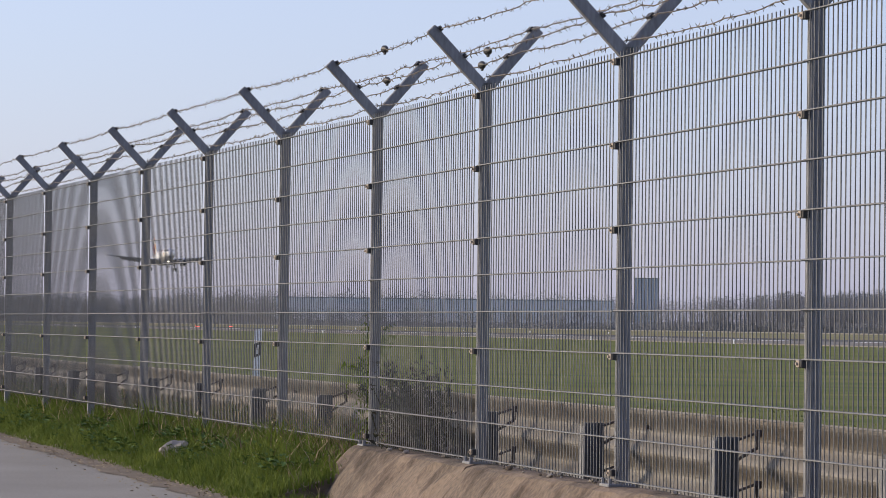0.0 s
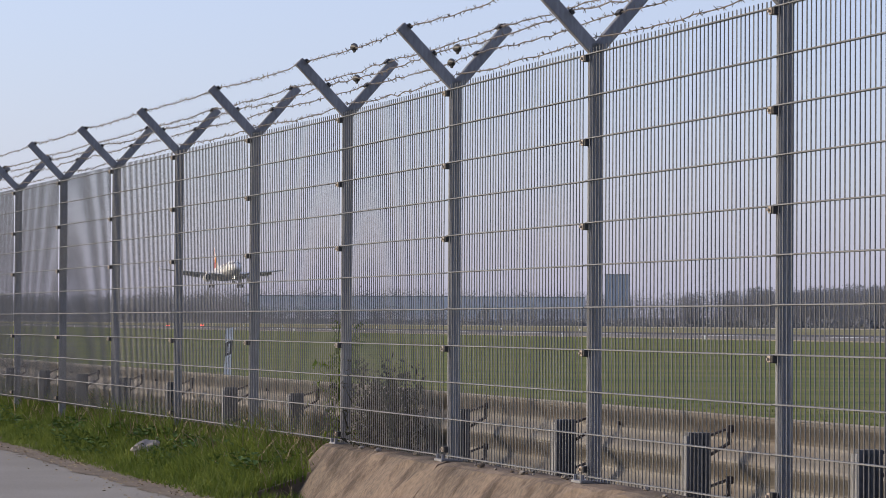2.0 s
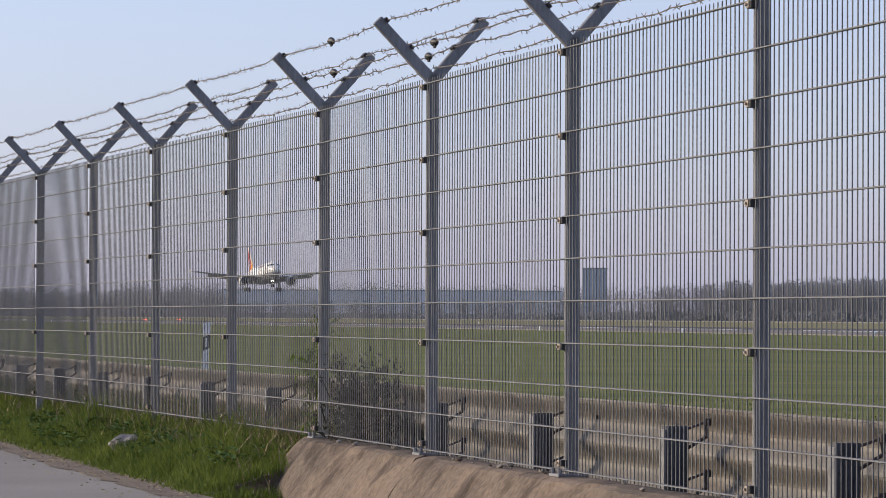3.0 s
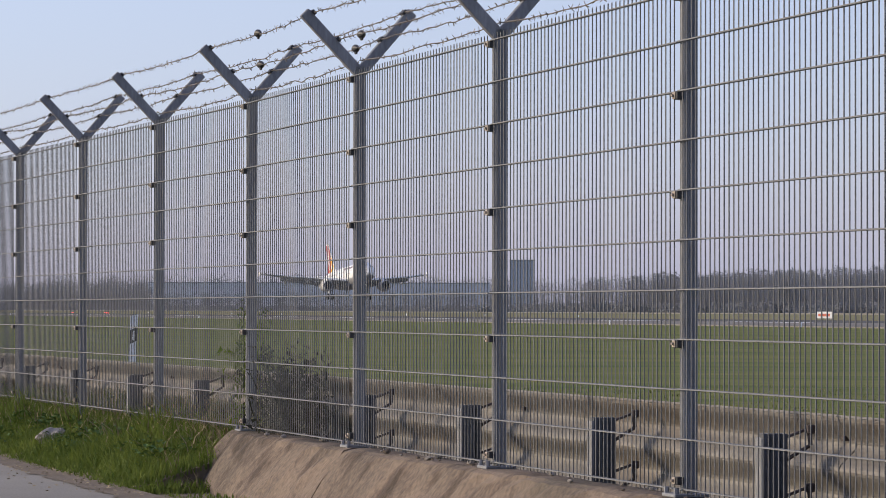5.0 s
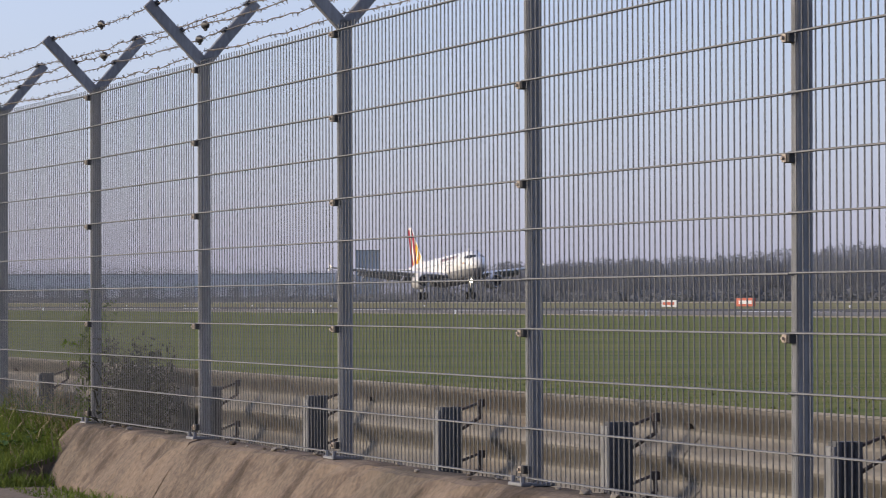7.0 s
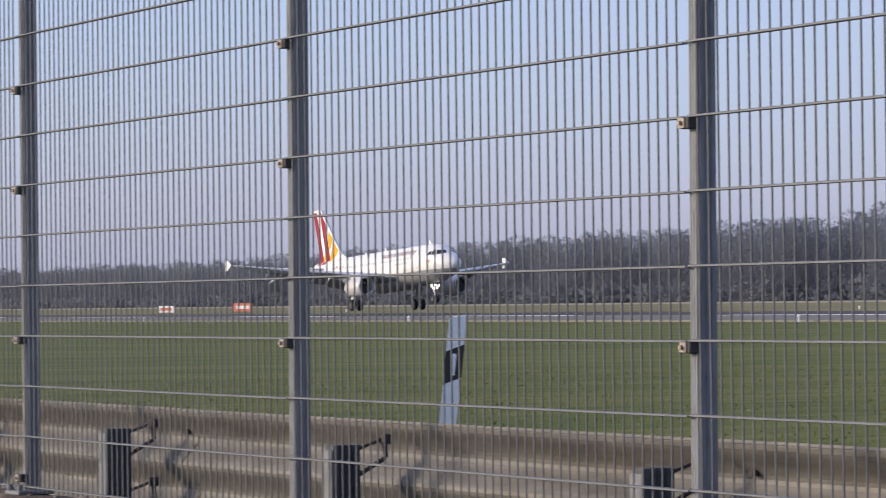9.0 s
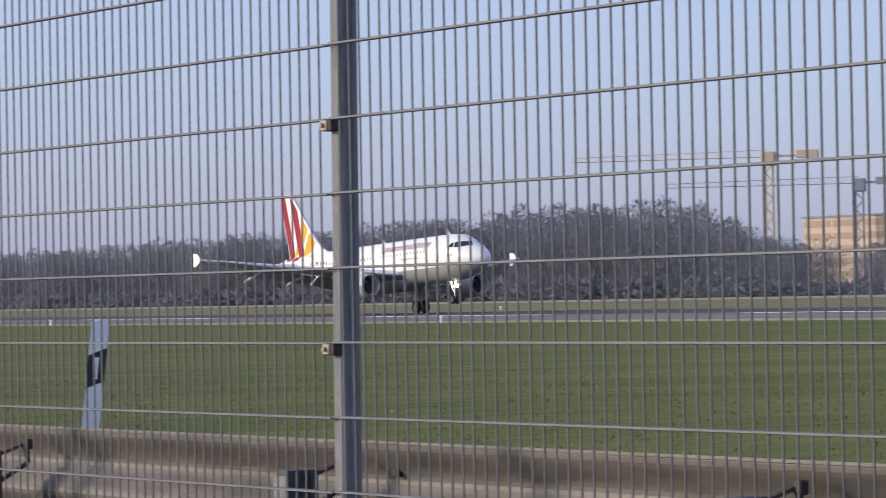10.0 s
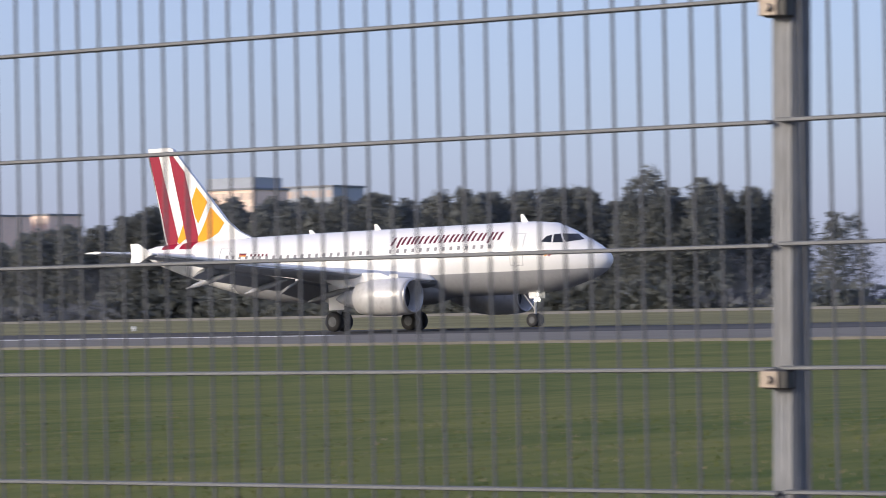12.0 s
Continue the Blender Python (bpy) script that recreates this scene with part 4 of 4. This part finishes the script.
def crane(az, dist, height, jib_az, back, m, label):
    base = at_bearing(az, dist)
    root = empty("tower_crane", pose(*base, 0, 0, jib_az), label, "crane", "tower cranes")
    bm = bmesh.new()
    for sx in (-0.9, 0.9):
        for sy in (-0.9, 0.9):
            rod(bm, (sx, sy, -1), (sx, sy, height), 0.16, n=4)
    z, s = 0.0, 1
    while z < height - 2:
        for sy in (-0.9, 0.9):
            rod(bm, (-0.9 * s, sy, z), (0.9 * s, sy, z + 2), 0.10, n=4)
            rod(bm, (sy, -0.9 * s, z), (sy, 0.9 * s, z + 2), 0.10, n=4)
        z, s = z + 2, -s
    part("mast", bm, m, root)
    bm = bmesh.new()
    for y, zz in ((-0.7, 0), (0.7, 0), (0, 1.6)):
        rod(bm, (0, y, height + 0.6 + zz), (-46, y, height + 0.6 + zz * 0.6), 0.07, n=4)
    for i in range(23):
        rod(bm, (-2.0 * i, -0.7, height + 0.6), (-2.0 * i - 1, 0, height + 2.1), 0.045, n=3)
        rod(bm, (-2.0 * i - 1, 0, height + 2.1), (-2.0 * i - 2, -0.7, height + 0.6), 0.045, n=3)
    part("jib", bm, m, root)
    bm = bmesh.new()
    box(bm, 0, back, -0.7, 0.7, height + 0.5, height + 1.0)
    part("counter_jib", bm, m, root)
    bm = bmesh.new()
    box(bm, back - 5, back, -0.9, 0.9, height + 0.2, height + 2.0, bevel=0.1)
    part("counterweight", bm, YELLOW if m is YELLOW else CRANEBLUE, root)
    bm = bmesh.new()
    box(bm, -1.6, 1.6, -1.3, 1.3, height - 1.4, height + 1.8, bevel=0.2)
    part("cab", bm, m, root)


crane(-50.02, 760, 31.0, 40.5, 11.5, YELLOW, "yellow tower crane over a building site")
crane(-48.48, 790, 25.5, 41.5, 9.0, CRANEBLUE, "blue-grey tower crane over a building site")


# ---- small airfield things ----
def runway_sign(az, dist, w, h, m, label):
    p = at_bearing(az, dist)
    root = empty("runway_sign", pose(p.x, p.y, ground_z(p.y - RUN_SLOPE * p.x), 0, 0, -az * 0.5), label, "sign", "airfield signs")
    bm = bmesh.new()
    box(bm, -w / 2, w / 2, -0.15, 0.15, 0.25, 0.25 + h, bevel=0.03)
    board = part("board", bm, m, root)
    bm = bmesh.new()
    box(bm, -w * 0.36, w * 0.36, -0.165, -0.152, 0.25 + h * 0.3, 0.25 + h * 0.7)
    part("lettering_bar", bm, PAINT if m is REDPAINT else REDPAINT, board)
    for sx in (-0.35, 0.35):
        bm = bmesh.new()
        rod(bm, (sx * w, 0, -0.2), (sx * w, 0, 0.3), 0.05, n=6)
        part("leg", bm, GALV, root)


runway_sign(-65.31, 470, 3.0, 1.2, REDPAINT, "faded red airfield sign standing in the grass")
runway_sign(-66.63, 470, 2.7, 0.95, PAINT, "white and red airfield sign standing in the grass")


def edge_light(x, y, m, label, r=0.16):
    root = empty("runway_light", pose(x, y, ground_z(y - RUN_SLOPE * x)), label, "runway light", "runway lights")
    bm = bmesh.new()
    turned(bm, [(-0.1, 0.08), (0.22, 0.07), (0.24, 0.12), (0.27, 0.12)], 10, "z")
    part("stem", bm, BLACK if m is REDLAMP else DPOST, root)
    bm = bmesh.new()
    turned(bm, [(0.27, r), (0.35, r), (0.42, r * 0.5), (0.44, 0.02)], 10, "z")
    part("lens", bm, m, root)


for i in range(16):
    x = -130 - i * 60
    edge_light(x, run_y(x) - 32, DPOST, "small white runway edge light on a stem", 0.11)
    edge_light(x - 25, run_y(x - 25) + 32, DPOST, "small white runway edge light on a stem", 0.11)
for az, d in ((-79.59, 900), (-79.02, 900)):
    p = at_bearing(az, d)
    edge_light(p.x, p.y, REDLAMP, "small red glowing airfield lamp", 0.55)


# ---- plants at the fence ----
BANK = [(3.86, -0.02), (4.15, 0.05), (4.5, 0.15), (4.9, 0.20), (5.3, 0.17), (6.2, -0.01)]


def bank_z(x, y):
    """Height of the low grass bank under the fence, which ends at the barrier."""
    if x > -19.88:
        return 0.0
    return float(np.interp(y, [p[0] for p in BANK], [p[1] for p in BANK])) if 3.86 < y < 6.2 else 0.0


def grass_bank():
    verts, faces = [], []
    for i in range(141):
        x = -120 + i * 100.1 / 140
        for y, z in BANK:
            verts.append((x, y, z + (0.03 * noise.noise(Vector((x * 0.8, y * 2, 4))) if z > 0.02 else 0)))
        verts += [(x, 6.2, -0.15), (x, 3.86, -0.15)]
        if i:
            b = 8 * i
            faces += [(b - 8 + j, b + j, b + (j + 1) % 8, b - 8 + (j + 1) % 8) for j in range(8)]
    faces += [tuple(range(8)), tuple(range(len(verts) - 1, len(verts) - 9, -1))]
    tagged(raw("verge_bank", verts, faces, SOIL), "low earth bank of the grass verge under the fence", "verge", kind="structure")


grass_bank()


def blades(name, label, count, box_xy, height, seed, material, lean=0.35, clump=None):
    rng = np.random.default_rng(seed)
    x0, x1, y0, y1 = box_xy
    V, F = [], []
    for i in range(count):
        x, y = rng.uniform(x0, x1), rng.uniform(y0, y1)
        if clump and noise.noise(Vector((x * 1.1, y * 1.6, seed))) < clump:
            continue
        edge = min(1.0, (y - y0) / 0.35 + 0.25)
        h = height * rng.uniform(0.35, 1.15) * edge * (0.75 + 0.6 * noise.noise(Vector((x * 0.7, y, 3.0))))
        a = rng.uniform(0, math.tau)
        w = rng.uniform(0.003, 0.007)
        d = np.array((math.cos(a), math.sin(a), 0)) * h * rng.uniform(0.1, lean * 2)
        s = np.array((-math.sin(a), math.cos(a), 0)) * w
        p = np.array((x, y, bank_z(x, y) - 0.03))
        q = p + d * 0.35 + (0, 0, h * 0.6)
        t = p + d + (0, 0, h * 0.95)
        b = len(V)
        V.extend((p - s, p + s, q + s * 0.8, q - s * 0.8, t))
        F.extend(((b, b + 1, b + 2, b + 3), (b + 3, b + 2, b + 4)))
    tagged(raw(name, V, F, material), label, "grass", kind="stuff")


strip("verge", 3.86, 6.2, -0.02, 0.0, SOIL, "bare soil of the grass verge under the fence", "verge", -20.25, 12, depth=0.12)
blades("verge_grass", "lush green grass verge between lane and fence", 60000, (-42, -19.6, 3.92, 4.75), 0.21, 1, BLADES)
blades("verge_grass", "taller green grass growing against the fence", 16000, (-42, -19.8, 4.3, 5.0), 0.36, 2, BLADES)
blades("dry_grass", "dry straw-coloured stalks between the grass", 2200, (-40, -19.6, 4.2, 5.1), 0.38, 3, STRAW, 0.6)
blades("verge_grass", "thin grass verge farther along the fence", 7000, (-90, -42, 3.92, 5.0), 0.3, 4, BLADES)
blades("dry_grass", "trampled straw at the edge of the lane", 1600, (-36, -20.0, 3.70, 3.98), 0.05, 5, STRAW, 1.6)
blades("field_grass", "rough grass at the edge of the service road", 16000, (-60, -14, 10.4, 13.0), 0.16, 8, BLADES)


blades("field_grass", "tufts of rough grass on the airfield", 20000, (-46, -4, 13.0, 30.0), 0.04, 15, GRASS, 1.0)
blades("dry_grass", "straw-coloured tufts on the airfield", 9000, (-46, -4, 13.0, 30.0), 0.04, 16, STRAW, 1.0, 0.05)
blades("verge_grass", "sparse grass along the foot of the barrier", 2600, (-19.8, -8, 3.95, 4.42), 0.10, 14, BLADES)
blades("dry_grass", "dry brown grass between fence and guard rail", 24000, (-62, -20.1, 4.55, 5.25), 0.44, 12, STRAW, 0.5)
blades("verge_grass", "rough grass below the guard rail", 26000, (-62, -20.2, 4.6, 5.6), 0.38, 13, BLADES)


def weeds():
    """Low broad-leaved plants between the grass."""
    rng = random.Random(31)
    V, F = [], []
    for i in range(60):
        x, y = rng.uniform(-34, -20.2), rng.uniform(4.05, 4.5)
        size = rng.uniform(0.03, 0.08)
        for j in range(rng.randint(14, 30)):
            a, up = rng.uniform(0, math.tau), rng.uniform(0.2, 1.3)
            c = Vector((x + rng.gauss(0, 0.07), y + rng.gauss(0, 0.04), bank_z(x, y) + rng.uniform(0.02, 0.15)))
            d = Vector((math.cos(a), math.sin(a), up)).normalized() * size
            w = Vector((-math.sin(a), math.cos(a), rng.uniform(-0.2, 0.2))) * size * 0.28
            k = len(V)
            V.extend((c, c + d * 0.45 + w, c + d * 0.45 - w, c + d - Vector((0, 0, size * 0.35))))
            F.extend(((k, k + 1, k + 3), (k, k + 3, k + 2)))
    tagged(raw("weeds", V, F, WEED), "low dark green broad-leaved weeds in the verge", "weeds", kind="stuff")


weeds()


def ragged_edge():
    """Soil and litter creeping over the lane's edge."""
    rng = random.Random(21)
    verts, faces = [], []
    for i in range(1000):
        x = -75 + i * 0.08
        d = 0.13 + 0.10 * noise.noise(Vector((x * 0.9, 0, 5))) + 0.07 * noise.noise(Vector((x * 4.0, 2, 5))) + 0.03 * rng.random()
        verts += [(x, 3.9 - max(0.01, d), 0.004), (x, 4.0, 0.012)]
        if i:
            a = 2 * i
            faces.append((a - 2, a, a + 1, a - 1))
    tagged(raw("dirt_edge", verts, faces, SOIL), "ragged strip of soil along the lane's edge", "verge", kind="structure")
    V, F = [], []
    for i in range(1500):
        x, y = rng.uniform(-60, -19), 3.95 - abs(rng.gauss(0, 0.22))
        r, a = rng.uniform(0.008, 0.03), rng.uniform(0, 6.28)
        b = len(V)
        for j in range(4):
            q = a + j * 1.57
            V.append((x + math.cos(q) * r, y + math.sin(q) * r * 0.5, 0.014 + 0.012 * rng.random()))
        F.append((b, b + 1, b + 2, b + 3))
    tagged(raw("leaf_litter", V, F, STRAW), "dry leaf litter strewn along the lane's edge", "leaf litter", kind="stuff")


ragged_edge()


def boulder():
    bm = bmesh.new()
    bmesh.ops.create_icosphere(bm, subdivisions=3, radius=0.07)
    for v in bm.verts:
        k = 1 + 1.1 * noise.noise(v.co * 12 + Vector((3, 1, 7))) + 0.5 * noise.noise(v.co * 34)
        v.co = Vector((v.co.x * 1.1 * k, v.co.y * 1.25 * k, v.co.z * 0.7 * k)) + Vector((-24.0, 4.26, 0.15))
    tagged(part("boulder", bm, STONE), "pale rough stone lying in the verge grass", "stone")


boulder()


def bush(name, x, y, z, h, w, seed, label, stems=26, leaves=900, material=BUSHM):
    rng = random.Random(seed)
    root = empty(name, pose(x, y, z), label, "bush")
    bm = bmesh.new()
    tips = []
    for i in range(stems):
        a = rng.uniform(0, math.tau)
        p = Vector((rng.gauss(0, 0.08), rng.gauss(0, 0.05), 0))
        d = Vector((math.cos(a) * w * rng.random(), math.sin(a) * w * 0.25 * rng.random(), h * rng.uniform(0.5, 1.0)))
        last = p
        for s in range(5):
            q = p + d * (s + 1) / 5 + Vector((rng.gauss(0, 0.03), rng.gauss(0, 0.02), 0))
            rod(bm, last, q, 0.007 * (1 - s / 6), 0.006 * (1 - (s + 1) / 6), 4)
            if s > 0:
                for _ in range(4):
                    e = q + Vector((rng.gauss(0, 0.07), rng.gauss(0, 0.04), rng.uniform(0.0, 0.14)))
                    rod(bm, q, e, 0.0035, 0.0015, 3)
                    tips.append(e)
            last = q
    tagged(part("twig_tangle", bm, material, root), kind="stuff")
    V, F = [], []
    for i in range(leaves):
        c = rng.choice(tips) + Vector((rng.gauss(0, 0.03), rng.gauss(0, 0.03), rng.gauss(0, 0.03)))
        o = [c + Vector((rng.gauss(0, 0.012), rng.gauss(0, 0.012), rng.gauss(0, 0.012))) for _ in range(3)]
        b = len(V)
        V.extend(o)
        F.append((b, b + 1, b + 2))
    raw("leaves", V, F, material, root)


bush("thorn_bush", -19.62, 4.95, -0.05, 0.80, 0.58, 4, "half-bare brown thorn bush with first small leaves behind the fence", 80, 4500)
bush("climbing_shrub", -20.40, 4.87, 0.0, 1.08, 0.08, 6, "thin leafy shrub climbing beside a fence post", 9, 500, BLADES)


# ---- tyre smoke of the touchdown ----
# thin smoke that lets most light through
SMOKE = bpy.data.materials.new("tyre_smoke")
SMOKE.use_nodes = True
nt = SMOKE.node_tree
tr, mx = nt.nodes.new("ShaderNodeBsdfTransparent"), nt.nodes.new("ShaderNodeMixShader")
df, tl, hf = nt.nodes.new("ShaderNodeBsdfDiffuse"), nt.nodes.new("ShaderNodeBsdfTranslucent"), nt.nodes.new("ShaderNodeMixShader")
for node in (df, tl):
    node.inputs[0].default_value = (1.0, 1.0, 1.0, 1)
nt.links.new(df.outputs[0], hf.inputs[1])
nt.links.new(tl.outputs[0], hf.inputs[2])
mx.inputs[0].default_value = 0.16
nt.links.new(tr.outputs[0], mx.inputs[1])
nt.links.new(hf.outputs[0], mx.inputs[2])
nt.links.new(mx.outputs[0], nt.nodes["Material Output"].inputs[0])


def smoke_puffs():
    rng = random.Random(11)
    puffs = []
    for i in range(64):
        bm = bmesh.new()
        bmesh.ops.create_icosphere(bm, subdivisions=3, radius=1)
        sx, sy, sz = rng.uniform(1.3, 3.2), rng.uniform(0.8, 1.6), rng.uniform(0.2, 0.6)
        for v in bm.verts:
            k = 1 + 0.3 * noise.noise(v.co * 1.7 + Vector((i, 0, 0)))
            v.co = Vector((v.co.x * sx * k, v.co.y * sy * k, v.co.z * sz * k))
        ob = part("smoke_puff", bm, SMOKE, smooth=True)
        tagged(ob, "thin white puff of tyre smoke over the runway", "smoke", "tyre smoke")
        puffs.append((ob, -247 + i * 0.22 + rng.uniform(-1.5, 1.5), rng.choice((-3.8, 3.8)) + rng.gauss(0, 0.6), rng.uniform(0.05, 1.0) ** 1.4, sz))
    return puffs


PUFFS = smoke_puffs()


# ---- what moves ----
def motions():
    # seconds, place along the fence's direction, height, nose-up angle, crab angle, bank, reach of the main gear's struts and of the nose gear's
    rows = [(0.0, -1010.0, 17.1, 3.9, 0.3, 0.0, 0.45, 0.2), (1.5, -892.2, 12.05, 4.0, 0.3, 0.0, 0.45, 0.2), (3.0, -774.5, 7.35, 4.1, 0.3, 0.0, 0.45, 0.2), (5.0, -620.5, 3.45, 4.0, 0.3, 0.0, 0.47, 0.2),
            (6.5, -505.3, 1.97, 3.9, 0.4, 0.1, 0.48, 0.2), (7.5, -430.0, 1.27, 3.8, 0.5, 0.5, 0.5, 0.2), (8.5, -355.6, 0.77, 3.6, 0.65, 0.65, 0.5, 0.25), (9.0, -318.2, 0.62, 3.1, 0.95, 0.2, 0.45, 0.3),
            (9.5, -282.3, 0.38, 2.9, 0.85, 0.1, 0.40, 0.2), (10.0, -246.8, 0.10, 3.05, 0.7, -0.35, 0.35, 0.15), (10.5, -212.0, 0.02, 2.75, 0.25, -0.75, 0.27, 0.15), (11.0, -177.3, -0.02, 2.15, 0.1, -0.4, 0.23, 0.18),
            (11.5, -143.9, -0.15, 2.1, -0.15, -0.6, 0.10, 0.12), (12.0, -110.2, -0.25, 0.95, -0.25, -0.4, 0.0, 0.08)]
    # the wings bend up in flight and settle as their lift goes
    for wing, s in WINGS:
        root = Vector((0, s * 1.2, 2.7))
        walk(wing, [(t, Matrix.Translation(root) @ pose(0, 0, 0, s * a, 0, 0) @ Matrix.Translation(-root)) for t, a in ((0.0, 1.45), (10.0, 1.4), (11.0, 1.2), (11.5, 0.9), (12.0, 0.5))])
    walk(airliner, [(r[0], pose(r[1], run_y(r[1]), r[2], 0, 0, RUN_TURN + r[4]) @ pose(0, 0, 0, 0, -r[3], 0) @ pose(0, 0, 0, r[5], 0, 0)) for r in rows])
    # struts reach out in the air and sink in on the runway
    for ob, at, gear in GEAR:
        walk(ob, [(r[0], pose(at[0], at[1], at[2] - r[5 + gear])) for r in rows])
    for ob, x, dy, up, sz in PUFFS:
        # a puff lies under the runway's surface until the wheels pass over it
        t = 10.0 + (x + 247) / 70.0
        y = run_y(x) + dy
        walk(ob, [(0.0, pose(x, y, -3.2)), (t, pose(x, y, -3.2)), (t + 0.25, pose(x + 1.5, y, -0.3 + up)), (12.0, pose(x + 4, y - 1, -0.3 + up + 0.7))])


motions()
